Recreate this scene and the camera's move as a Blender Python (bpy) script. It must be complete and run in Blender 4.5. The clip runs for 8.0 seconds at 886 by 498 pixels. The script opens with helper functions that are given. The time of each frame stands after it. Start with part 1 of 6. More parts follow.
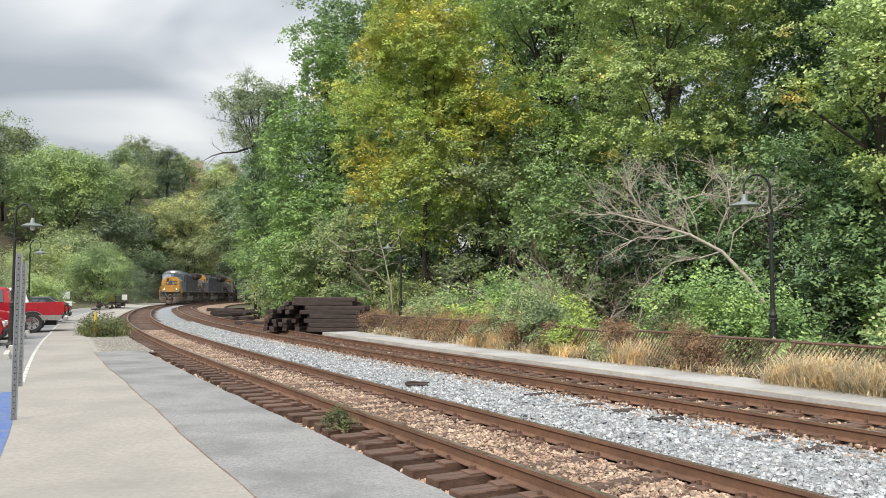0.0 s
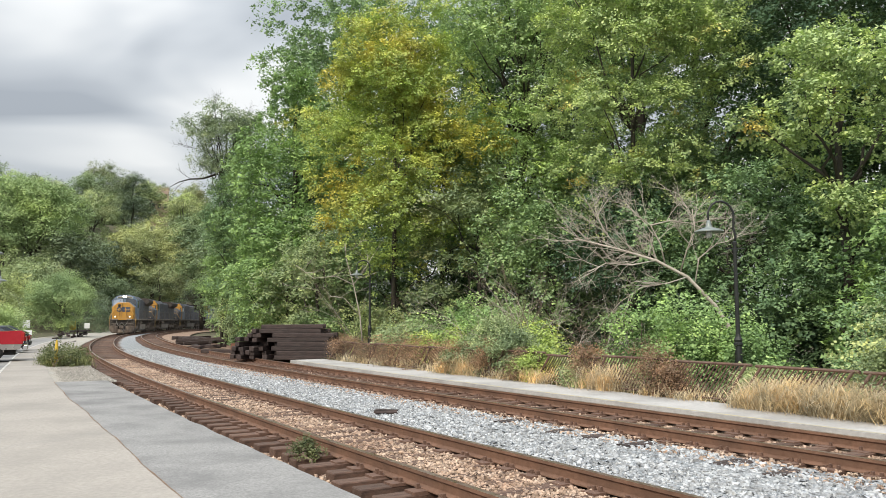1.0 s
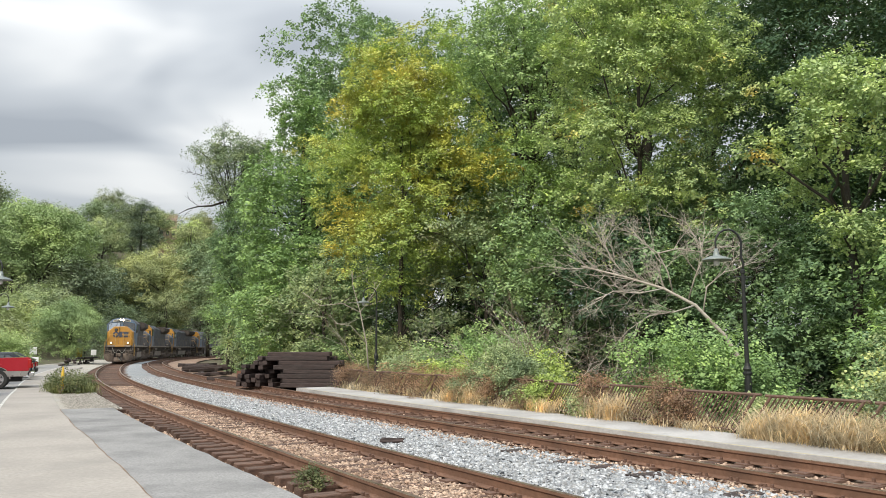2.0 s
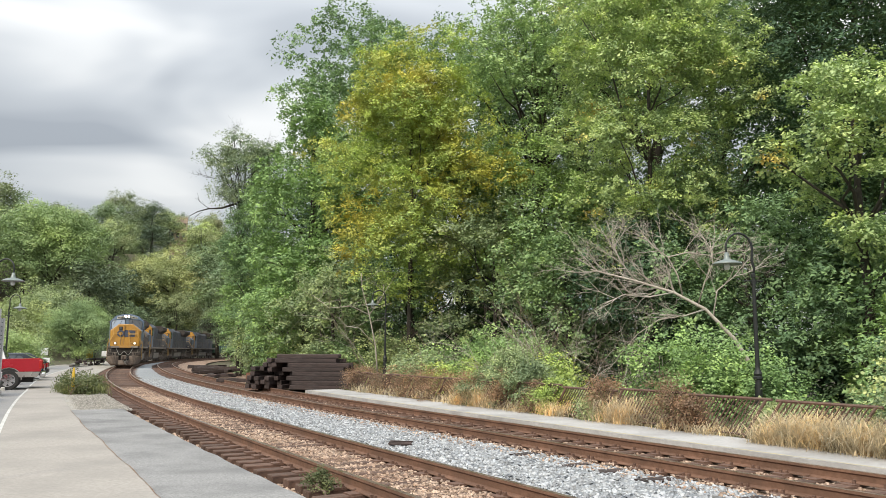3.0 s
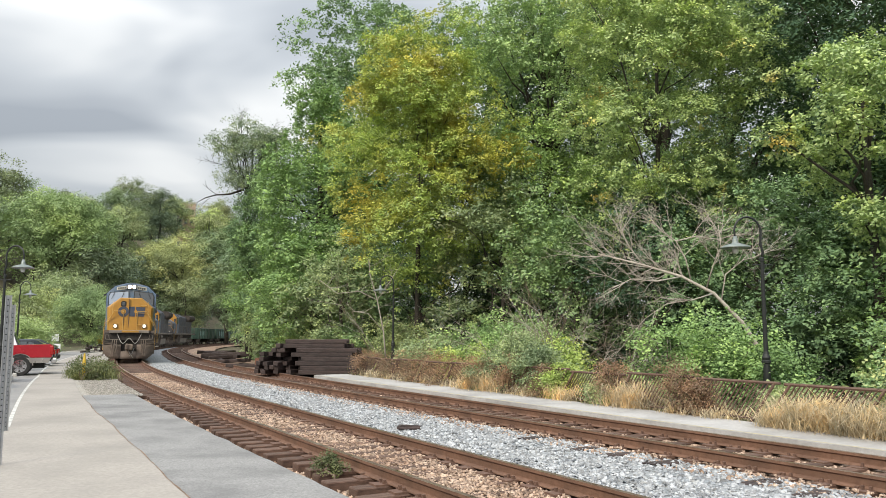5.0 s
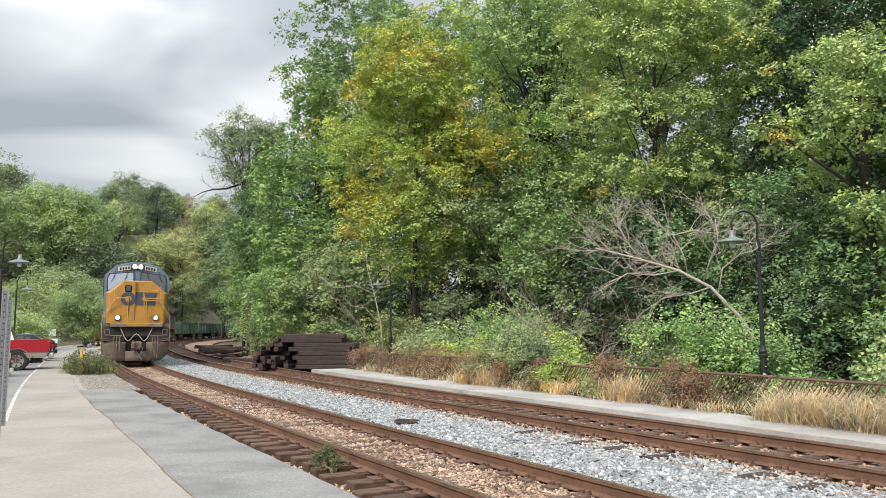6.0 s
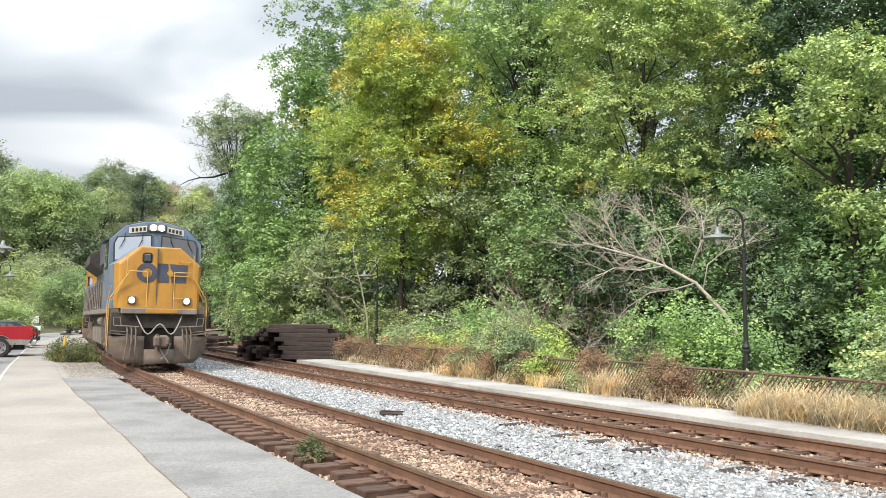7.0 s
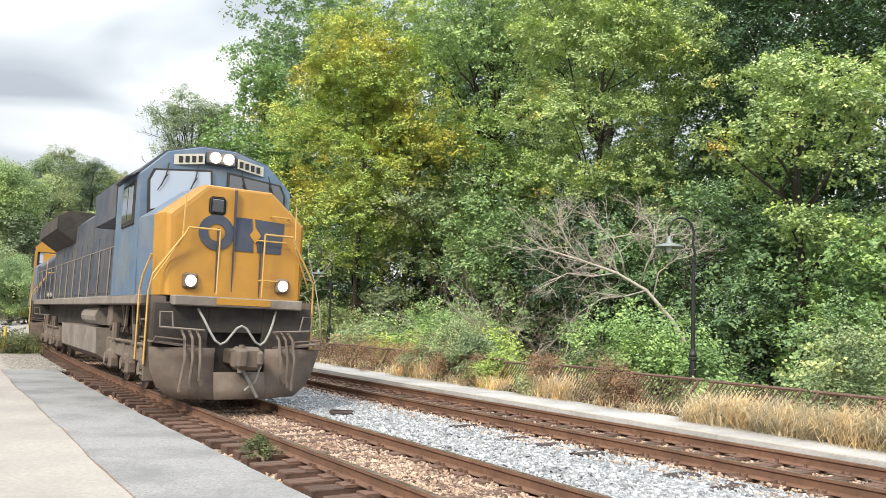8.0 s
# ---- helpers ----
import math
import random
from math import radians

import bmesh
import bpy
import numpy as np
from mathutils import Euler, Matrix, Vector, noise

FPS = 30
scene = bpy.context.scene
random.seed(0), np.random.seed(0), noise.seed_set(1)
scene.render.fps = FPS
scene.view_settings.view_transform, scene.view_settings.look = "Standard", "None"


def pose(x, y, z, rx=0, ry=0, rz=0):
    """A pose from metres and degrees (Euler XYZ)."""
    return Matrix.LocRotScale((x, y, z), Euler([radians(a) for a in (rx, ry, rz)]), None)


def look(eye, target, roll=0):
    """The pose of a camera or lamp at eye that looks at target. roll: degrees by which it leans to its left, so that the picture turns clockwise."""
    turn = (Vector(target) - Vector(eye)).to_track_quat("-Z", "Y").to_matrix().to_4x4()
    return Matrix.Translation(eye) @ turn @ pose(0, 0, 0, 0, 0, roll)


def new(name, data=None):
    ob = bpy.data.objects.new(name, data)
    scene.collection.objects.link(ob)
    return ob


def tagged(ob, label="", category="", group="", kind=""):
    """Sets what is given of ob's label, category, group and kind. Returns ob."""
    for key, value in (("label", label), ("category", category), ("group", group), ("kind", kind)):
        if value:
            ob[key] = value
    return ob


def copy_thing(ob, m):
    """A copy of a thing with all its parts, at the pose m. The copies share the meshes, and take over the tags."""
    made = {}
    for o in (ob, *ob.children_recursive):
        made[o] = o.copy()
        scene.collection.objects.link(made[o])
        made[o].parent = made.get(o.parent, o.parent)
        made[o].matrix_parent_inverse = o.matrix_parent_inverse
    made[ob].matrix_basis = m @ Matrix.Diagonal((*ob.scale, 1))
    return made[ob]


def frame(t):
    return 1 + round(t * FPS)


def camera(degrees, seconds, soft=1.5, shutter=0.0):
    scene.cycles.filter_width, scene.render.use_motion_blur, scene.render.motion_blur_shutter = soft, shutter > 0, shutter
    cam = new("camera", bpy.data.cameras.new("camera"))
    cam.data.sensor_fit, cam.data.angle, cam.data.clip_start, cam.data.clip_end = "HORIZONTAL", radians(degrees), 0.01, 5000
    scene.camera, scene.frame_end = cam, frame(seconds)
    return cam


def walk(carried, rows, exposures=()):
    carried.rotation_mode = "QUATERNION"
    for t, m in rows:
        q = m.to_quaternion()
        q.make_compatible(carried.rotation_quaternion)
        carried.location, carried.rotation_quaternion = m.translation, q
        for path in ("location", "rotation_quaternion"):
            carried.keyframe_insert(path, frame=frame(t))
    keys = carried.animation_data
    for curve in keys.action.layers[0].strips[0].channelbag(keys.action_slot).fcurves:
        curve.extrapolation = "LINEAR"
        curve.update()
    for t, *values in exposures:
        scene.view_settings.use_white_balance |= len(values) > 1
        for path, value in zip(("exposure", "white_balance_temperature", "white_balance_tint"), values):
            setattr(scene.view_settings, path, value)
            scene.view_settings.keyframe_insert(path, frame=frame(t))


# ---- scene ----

# ---------------- camera ----------------
EYE_Z = 1.586
cam = camera(59.93, 8.0, soft=0.5)
TURNS = [(0.0, 0.892, 3.351, -0.156), (0.5, -0.751, 4.230, 0.020), (1.0, -1.387, 5.321, 0.153),
         (1.5, -1.286, 6.458, 0.170), (2.0, -0.894, 7.379, -0.028), (3.5, 0.000, 7.600, -0.324),
         (4.0, 0.228, 7.154, -0.254), (4.5, 0.375, 6.734, -0.165), (6.0, 0.152, 6.057, -0.054),
         (6.5, -0.232, 5.759, -0.323), (7.0, -0.886, 5.481, -0.787), (7.5, -2.222, 5.426, -1.455),
         (8.0, -4.348, 5.631, -2.299)]
EXPOSE = [(0.0, 0.14), (5.8, 0.14), (6.6, 0.34), (7.2, 0.56), (7.6, 0.60), (8.0, 0.54)]
walk(cam, [(t, pose(0, 0, EYE_Z, 90 + p, r, y)) for t, y, p, r in TURNS], EXPOSE)


# ---------------- node helpers ----------------
def nodes_of(mat):
    mat.use_nodes = True
    nt = mat.node_tree
    nt.nodes.clear()
    return nt


def add(nt, kind, **props):
    n = nt.nodes.new(kind)
    for k, v in props.items():
        if k == "noise_dimensions":
            n.noise_dimensions = v
        elif k == "operation":
            n.operation = v
        elif k == "blend":
            n.data_type = "RGBA"
            n.blend_type = v
        elif k == "feature":
            n.feature = v
    return n


def ramp(nt, fac, stops):
    n = nt.nodes.new("ShaderNodeValToRGB")
    el = n.color_ramp.elements
    while len(el) < len(stops):
        el.new(0.5)
    for e, (p, c) in zip(el, stops):
        e.position = p
        e.color = (*c, 1) if len(c) == 3 else c
    nt.links.new(fac, n.inputs[0])
    return n.outputs[0]


def mixc(nt, fac, a, b, blend="MIX"):
    n = nt.nodes.new("ShaderNodeMix")
    n.data_type, n.blend_type = "RGBA", blend
    for sock, v in ((n.inputs[0], fac), (n.inputs[6], a), (n.inputs[7], b)):
        if isinstance(v, (int, float)):
            sock.default_value = v
        elif isinstance(v, tuple):
            sock.default_value = (*v, 1)
        else:
            nt.links.new(v, sock)
    return n.outputs[2]


def noise_at(nt, scale, detail=4.0, rough=0.6, coord=None, stretch=None):
    tc = nt.nodes.new("ShaderNodeTexCoord")
    src = tc.outputs["Object"] if coord is None else tc.outputs[coord]
    if stretch:
        mp = nt.nodes.new("ShaderNodeMapping")
        mp.inputs["Scale"].default_value = stretch
        nt.links.new(src, mp.inputs[0])
        src = mp.outputs[0]
    n = nt.nodes.new("ShaderNodeTexNoise")
    n.inputs["Scale"].default_value = scale
    n.inputs["Detail"].default_value = detail
    n.inputs["Roughness"].default_value = rough
    nt.links.new(src, n.inputs["Vector"])
    return n.outputs["Fac"]


def surface(name, a, b, scale=2.0, dirt=None, dirt_scale=0.4, dirt_amt=0.6, rough=0.7, metal=0.0, bump=0.3,
            bump_scale=40.0, bump_dist=0.01, stretch=None, rand=0.0, island=False, spec=0.5):
    """Two-scale material: fine grain a-b, broad stains towards dirt, bump, and variation from piece to piece."""
    mat = bpy.data.materials.new(name)
    nt = nodes_of(mat)
    out = nt.nodes.new("ShaderNodeOutputMaterial")
    bs = nt.nodes.new("ShaderNodeBsdfPrincipled")
    nt.links.new(bs.outputs[0], out.inputs[0])
    fine = noise_at(nt, scale, 6, 0.65, stretch=stretch)
    col = ramp(nt, fine, [(0.3, a), (0.7, b)])
    if dirt:
        big = noise_at(nt, dirt_scale, 5, 0.6, stretch=stretch)
        m = ramp(nt, big, [(0.42, (0, 0, 0)), (0.68, (dirt_amt,) * 3)])
        col = mixc(nt, m, col, dirt)
    if rand:
        if island:
            g = nt.nodes.new("ShaderNodeNewGeometry")
            r = g.outputs["Random Per Island"]
        else:
            g = nt.nodes.new("ShaderNodeObjectInfo")
            r = g.outputs["Random"]
        shade = ramp(nt, r, [(0.0, (1 - rand,) * 3), (1.0, (1 + rand,) * 3)])
        col = mixc(nt, 1.0, col, shade, "MULTIPLY")
    nt.links.new(col, bs.inputs["Base Color"])
    rr = ramp(nt, noise_at(nt, scale * 0.7, 3), [(0.3, (max(rough - 0.1, 0.02),) * 3), (0.7, (min(rough + 0.1, 1),) * 3)])
    nt.links.new(rr, bs.inputs["Roughness"])
    bs.inputs["Metallic"].default_value = metal
    bs.inputs["Specular IOR Level"].default_value = spec
    if bump:
        bp = nt.nodes.new("ShaderNodeBump")
        bp.inputs["Strength"].default_value = bump
        bp.inputs["Distance"].default_value = bump_dist
        nt.links.new(noise_at(nt, bump_scale, 4), bp.inputs["Height"])
        nt.links.new(bp.outputs[0], bs.inputs["Normal"])
    return mat


def leafy(name, cols, trans=0.18, tuft=1.1, rough=0.55, patch=None, patch_scale=0.25, patch_lo=0.5, patch_hi=0.62, even=0.45, cool=1.18, gain=1.28, vary=1.0, thru=(0.34, 0.42, 0.08)):
    """Leaves: colour from leaf to leaf, patches of turning leaves, some light through the blade."""
    mat = bpy.data.materials.new(name)
    nt = nodes_of(mat)
    out = nt.nodes.new("ShaderNodeOutputMaterial")
    g = nt.nodes.new("ShaderNodeNewGeometry")
    mean = [sum(c[i] for c in cols) / len(cols) for i in range(3)]
    cols = [tuple((c[i] + (mean[i] - c[i]) * even) * gain * (1.01, 1.0, cool)[i] for i in range(3)) for c in cols]
    n = len(cols) - 1
    col = ramp(nt, g.outputs["Random Per Island"], [(i / n, c) for i, c in enumerate(cols)])
    if patch:
        m = ramp(nt, noise_at(nt, patch_scale, 2), [(patch_lo, (0, 0, 0)), (patch_hi, (1, 1, 1))])
        col = mixc(nt, m, col, patch)
    oi = nt.nodes.new("ShaderNodeObjectInfo")
    sh = ramp(nt, oi.outputs["Random"], [(0, (1 - 0.18 * vary, 1 - 0.15 * vary, 1 - 0.16 * vary)), (0.5, (1.0, 1.0, 1.0)), (1, (1 + 0.22 * vary, 1 + 0.15 * vary, 1.0))])
    col = mixc(nt, 1.0, col, sh, "MULTIPLY")
    # tone from tuft to tuft; its lights and darks stand in for lit and shaded clumps
    tf = ramp(nt, noise_at(nt, tuft, 2), [(0.34, (0.56, 0.62, 0.68)), (0.52, (1.0, 1.0, 1.0)), (0.68, (1.42, 1.34, 1.12))])
    col = mixc(nt, 1.0, col, tf, "MULTIPLY")
    bs = nt.nodes.new("ShaderNodeBsdfPrincipled")
    bs.inputs["Roughness"].default_value = rough
    bs.inputs["Specular IOR Level"].default_value = 0.24
    nt.links.new(col, bs.inputs["Base Color"])
    tr = nt.nodes.new("ShaderNodeBsdfTranslucent")
    nt.links.new(mixc(nt, 0.3, col, thru), tr.inputs[0])
    mx = nt.nodes.new("ShaderNodeMixShader")
    mx.inputs[0].default_value = trans
    nt.links.new(bs.outputs[0], mx.inputs[1])
    nt.links.new(tr.outputs[0], mx.inputs[2])
    nt.links.new(mx.outputs[0], out.inputs[0])
    return mat


def glow(name, col, strength):
    mat = bpy.data.materials.new(name)
    nt = nodes_of(mat)
    out = nt.nodes.new("ShaderNodeOutputMaterial")
    e = nt.nodes.new("ShaderNodeEmission")
    e.inputs[0].default_value = (*col, 1)
    e.inputs[1].default_value = strength
    nt.links.new(e.outputs[0], out.inputs[0])
    return mat


# ---------------- sky and sun ----------------
SUN_EL, SUN_AZ = 38.0, 208.0  # degrees; azimuth clockwise from ahead (+y)
world = bpy.data.worlds.new("overcast_sky")
scene.world = world
world.use_nodes = True
wt = world.node_tree
wt.nodes.clear()
w_out = wt.nodes.new("ShaderNodeOutputWorld")
w_bg = wt.nodes.new("ShaderNodeBackground")
sky = wt.nodes.new("ShaderNodeTexSky")
sky.sky_type, sky.sun_disc = "NISHITA", False
sky.sun_elevation, sky.sun_rotation = radians(SUN_EL), radians(SUN_AZ)
w_tc = wt.nodes.new("ShaderNodeTexCoord")
w_sep = wt.nodes.new("ShaderNodeSeparateXYZ")
wt.links.new(w_tc.outputs["Generated"], w_sep.inputs[0])
w_h = wt.nodes.new("ShaderNodeMath")
w_h.operation = "ADD"
w_h.inputs[1].default_value = 0.16
w_abs = wt.nodes.new("ShaderNodeMath")
w_abs.operation = "ABSOLUTE"
wt.links.new(w_sep.outputs[2], w_abs.inputs[0])
wt.links.new(w_abs.outputs[0], w_h.inputs[0])
w_div = wt.nodes.new("ShaderNodeVectorMath")
w_div.operation = "DIVIDE"
w_comb = wt.nodes.new("ShaderNodeCombineXYZ")
for i in range(3):
    wt.links.new(w_h.outputs[0], w_comb.inputs[i])
wt.links.new(w_tc.outputs["Generated"], w_div.inputs[0])
wt.links.new(w_comb.outputs[0], w_div.inputs[1])
w_map = wt.nodes.new("ShaderNodeMapping")
w_map.inputs["Scale"].default_value = (0.75, 1.0, 0.3)
w_map.inputs["Location"].default_value = (0.35, 0.9, 0.0)
wt.links.new(w_div.outputs[0], w_map.inputs[0])
w_n = wt.nodes.new("ShaderNodeTexNoise")
w_n.inputs["Scale"].default_value = 1.5
w_n.inputs["Detail"].default_value = 3
w_n.inputs["Roughness"].default_value = 0.42
w_n.inputs["Distortion"].default_value = 0.5
wt.links.new(w_map.outputs[0], w_n.inputs["Vector"])
clouds = ramp(wt, w_n.outputs["Fac"], [(0.34, (0.40, 0.43, 0.465)), (0.47, (0.59, 0.62, 0.645)), (0.60, (0.89, 0.90, 0.89))])
w_sc = wt.nodes.new("ShaderNodeVectorMath")
w_sc.operation = "SCALE"
w_sc.inputs["Scale"].default_value = 0.10
wt.links.new(sky.outputs[0], w_sc.inputs[0])
wt.links.new(mixc(wt, 0.88, w_sc.outputs[0], clouds), w_bg.inputs[0])
w_z = wt.nodes.new("ShaderNodeMath")
w_z.operation = "MULTIPLY_ADD"
w_z.inputs[1].default_value, w_z.inputs[2].default_value = 0.95, 0.76
wt.links.new(w_abs.outputs[0], w_z.inputs[0])
# the cloud is thinner and brighter high overhead
w_p = wt.nodes.new("ShaderNodeMath")
w_p.operation = "POWER"
w_p.inputs[1].default_value = 3.0
wt.links.new(w_abs.outputs[0], w_p.inputs[0])
w_q = wt.nodes.new("ShaderNodeMath")
w_q.operation = "MULTIPLY_ADD"
w_q.inputs[1].default_value = 2.1
wt.links.new(w_p.outputs[0], w_q.inputs[0])
wt.links.new(w_z.outputs[0], w_q.inputs[2])
wt.links.new(w_q.outputs[0], w_bg.inputs[1])
wt.links.new(w_bg.outputs[0], w_out.inputs[0])

sun = new("sun", bpy.data.lights.new("sun", "SUN"))
sun.data.energy, sun.data.angle, sun.data.color = 2.9, radians(14), (1.0, 0.90, 0.74)
_az, _el = radians(SUN_AZ), radians(SUN_EL)
sun.matrix_world = look((math.sin(_az) * math.cos(_el) * 50, math.cos(_az) * math.cos(_el) * 50, math.sin(_el) * 50), (0, 0, 0))

# ---------------- materials ----------------
M_RUST = surface("rusty_rail", (0.13, 0.070, 0.045), (0.225, 0.125, 0.083), 12, (0.075, 0.045, 0.032), 1.5, 0.6, 0.75, 0.15, 0.3, 60)
M_RAILTOP = surface("worn_rail_top", (0.20, 0.13, 0.095), (0.40, 0.33, 0.29), 8, (0.14, 0.075, 0.05), 2.0, 0.6, 0.34, 0.7, 0.1, 60)
M_TIE = surface("weathered_sleeper", (0.034, 0.019, 0.014), (0.125, 0.070, 0.050), 6, (0.20, 0.135, 0.10), 1.2, 0.55, 0.85, 0, 0.8, 30, 0.02, (1.0, 9.0, 4.0), rand=0.3)
M_PLATE = surface("rusty_tie_plate", (0.085, 0.048, 0.035), (0.16, 0.092, 0.065), 20, None, rough=0.8, bump=0.3)
M_OLDTIE = surface("creosoted_timber", (0.016, 0.011, 0.010), (0.050, 0.034, 0.032), 5, (0.075, 0.052, 0.048), 1.3, 0.6, 0.75, 0, 0.7, 30, 0.02, (1, 8, 8), rand=0.2)
M_STONE_W = surface("grey_ballast_stone", (0.21, 0.22, 0.235), (0.49, 0.51, 0.53), 9, None, rough=0.9, bump=0.2, rand=0.42, island=True, spec=0.2)
M_STONE_T = surface("tan_ballast_stone", (0.27, 0.19, 0.14), (0.55, 0.425, 0.335), 9, (0.19, 0.105, 0.07), 1.2, 0.6, 0.9, bump=0.2, rand=0.45, island=True, spec=0.2)
M_STONE_P = surface("pale_gravel_stone", (0.24, 0.225, 0.20), (0.42, 0.40, 0.365), 9, None, rough=0.9, bump=0.2, rand=0.34, island=True, spec=0.2)
M_BED_W = surface("grey_ballast_bed", (0.06, 0.07, 0.08), (0.40, 0.43, 0.46), 16, (0.34, 0.34, 0.33), 0.5, 0.5, 0.9, bump=1.0, bump_scale=16, bump_dist=0.05)
M_BED_T = surface("tan_ballast_bed", (0.10, 0.062, 0.045), (0.40, 0.29, 0.21), 14, (0.15, 0.08, 0.05), 0.8, 0.7, 0.9, bump=1.0, bump_scale=16, bump_dist=0.05)
M_WALK = surface("tan_concrete", (0.26, 0.24, 0.219), (0.355, 0.331, 0.302), 18, (0.22, 0.207, 0.19), 0.55, 0.75, 0.88, bump=0.35, bump_scale=120, bump_dist=0.004)
M_ASPH = surface("grey_worn_asphalt", (0.15, 0.15, 0.152), (0.32, 0.318, 0.314), 40, (0.13, 0.13, 0.132), 0.8, 0.85, 0.9, bump=0.5, bump_scale=150, bump_dist=0.005)
M_LOT = surface("parking_asphalt", (0.20, 0.20, 0.20), (0.28, 0.275, 0.27), 25, (0.16, 0.16, 0.16), 0.4, 0.6, 0.9, bump=0.4, bump_scale=120, bump_dist=0.005)
M_FARPLAT = surface("far_platform_concrete", (0.34, 0.337, 0.335), (0.45, 0.445, 0.44), 12, (0.20, 0.195, 0.19), 0.6, 0.7, 0.9, bump=0.35, bump_scale=90, bump_dist=0.005)
M_WHITE = surface("worn_white_line", (0.42, 0.42, 0.40), (0.60, 0.60, 0.58), 18, (0.26, 0.26, 0.25), 3.0, 0.8, 0.8, bump=0.1)
M_BLUELINE = surface("blue_line_paint", (0.05, 0.10, 0.28), (0.09, 0.16, 0.36), 18, (0.16, 0.18, 0.24), 3.0, 0.6, 0.8, bump=0.1)
M_YELLINE = surface("faded_yellow_line", (0.36, 0.32, 0.22), (0.44, 0.38, 0.26), 14, (0.33, 0.32, 0.30), 1.5, 0.9, 0.85, bump=0.1)
M_EARTH = surface("earth", (0.055, 0.045, 0.03), (0.12, 0.10, 0.06), 1.5, (0.06, 0.075, 0.03), 0.15, 0.8, 0.95, bump=0.6, bump_scale=6, bump_dist=0.05)
M_GRAVEL = surface("pale_gravel", (0.20, 0.19, 0.17), (0.46, 0.44, 0.40), 22, (0.30, 0.27, 0.22), 0.6, 0.6, 0.9, bump=0.9, bump_scale=20, bump_dist=0.03)
M_BARK = surface("bark", (0.022, 0.018, 0.014), (0.06, 0.05, 0.04), 3, (0.04, 0.042, 0.03), 0.6, 0.6, 0.9, 0, 0.9, 12, 0.03, (4, 4, 0.7))
M_DEADWOOD = surface("bare_grey_wood", (0.34, 0.305, 0.265), (0.52, 0.48, 0.42), 8, (0.24, 0.19, 0.15), 1.2, 0.5, 0.85, bump=0.4)
M_TWIG = surface("brown_twig", (0.10, 0.075, 0.055), (0.24, 0.19, 0.14), 5, None, rough=0.9, bump=0)
M_BLACK = surface("black_painted_iron", (0.008, 0.010, 0.010), (0.018, 0.021, 0.021), 8, (0.026, 0.03, 0.028), 1.5, 0.5, 0.5, 0, 0.1, 30, spec=0.4)
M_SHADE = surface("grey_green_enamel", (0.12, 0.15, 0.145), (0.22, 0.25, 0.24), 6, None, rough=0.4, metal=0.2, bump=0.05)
M_FENCE = surface("rusty_fence", (0.07, 0.04, 0.03), (0.16, 0.095, 0.07), 10, (0.14, 0.11, 0.09), 1.5, 0.5, 0.8, 0.1, 0.3, 40)
M_STEEL = surface("galvanised_post", (0.32, 0.33, 0.34), (0.46, 0.47, 0.48), 12, (0.26, 0.26, 0.26), 1.5, 0.5, 0.5, 0.6, 0.1, 40)

# deep green, darkened further to hold the shade of the wood's hollows
G_DEEP = leafy("shade_deep_green_leaf", [(0.034, 0.080, 0.042), (0.066, 0.132, 0.062), (0.125, 0.210, 0.095)], gain=1.0)
G_GREY = leafy("grey_green_leaf", [(0.11, 0.155, 0.10), (0.17, 0.225, 0.145), (0.24, 0.305, 0.20)], cool=1.0, gain=1.4)
G_MID = leafy("mid_green_leaf", [(0.080, 0.141, 0.060), (0.155, 0.249, 0.101), (0.277, 0.390, 0.166)], gain=1.38)
G_FRESH = leafy("fresh_green_leaf", [(0.116, 0.203, 0.062), (0.213, 0.335, 0.106), (0.353, 0.488, 0.171)])
G_YELLOW = leafy("turning_leaf", [(0.21, 0.30, 0.075), (0.37, 0.48, 0.11), (0.56, 0.66, 0.16)], gain=1.2, cool=1.25, patch=(0.64, 0.54, 0.11), patch_lo=0.46, patch_hi=0.66, patch_scale=0.22)
G_MAPLE = leafy("maple_leaf", [(0.122, 0.207, 0.069), (0.238, 0.365, 0.121), (0.395, 0.529, 0.207)], patch=(0.454, 0.367, 0.076), patch_lo=0.66, patch_hi=0.78, cool=1.4, gain=1.16)
G_OLIVE = leafy("olive_leaf", [(0.125, 0.175, 0.074), (0.235, 0.303, 0.129), (0.382, 0.446, 0.203)], patch=(0.247, 0.215, 0.104), patch_lo=0.55, patch_hi=0.72)
# far leaves muted and close in tone: distance haze is mixed into their colour
G_FAR = leafy("hazed_far_leaf", [(0.20, 0.265, 0.14), (0.25, 0.325, 0.17), (0.31, 0.385, 0.205)], patch=(0.23, 0.26, 0.14), patch_scale=0.06, tuft=0.16, gain=1.2, cool=1.05, vary=2.2)
G_FAR_OLIVE = leafy("hazed_far_olive_leaf", [(0.20, 0.24, 0.125), (0.25, 0.295, 0.15), (0.31, 0.355, 0.18)], patch=(0.25, 0.25, 0.135), patch_scale=0.06, tuft=0.16, gain=1.22, cool=1.05, vary=2.2)
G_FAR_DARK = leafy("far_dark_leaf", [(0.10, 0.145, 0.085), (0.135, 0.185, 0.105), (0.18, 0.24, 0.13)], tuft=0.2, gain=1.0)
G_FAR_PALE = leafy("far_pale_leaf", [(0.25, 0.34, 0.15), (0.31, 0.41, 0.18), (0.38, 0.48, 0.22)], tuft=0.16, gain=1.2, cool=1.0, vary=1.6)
G_SPRING = leafy("light_maple_leaf", [(0.185, 0.283, 0.087), (0.382, 0.518, 0.155), (0.648, 0.758, 0.260)], patch=(0.70, 0.50, 0.13), patch_lo=0.60, patch_hi=0.68, gain=1.02, cool=1.35)
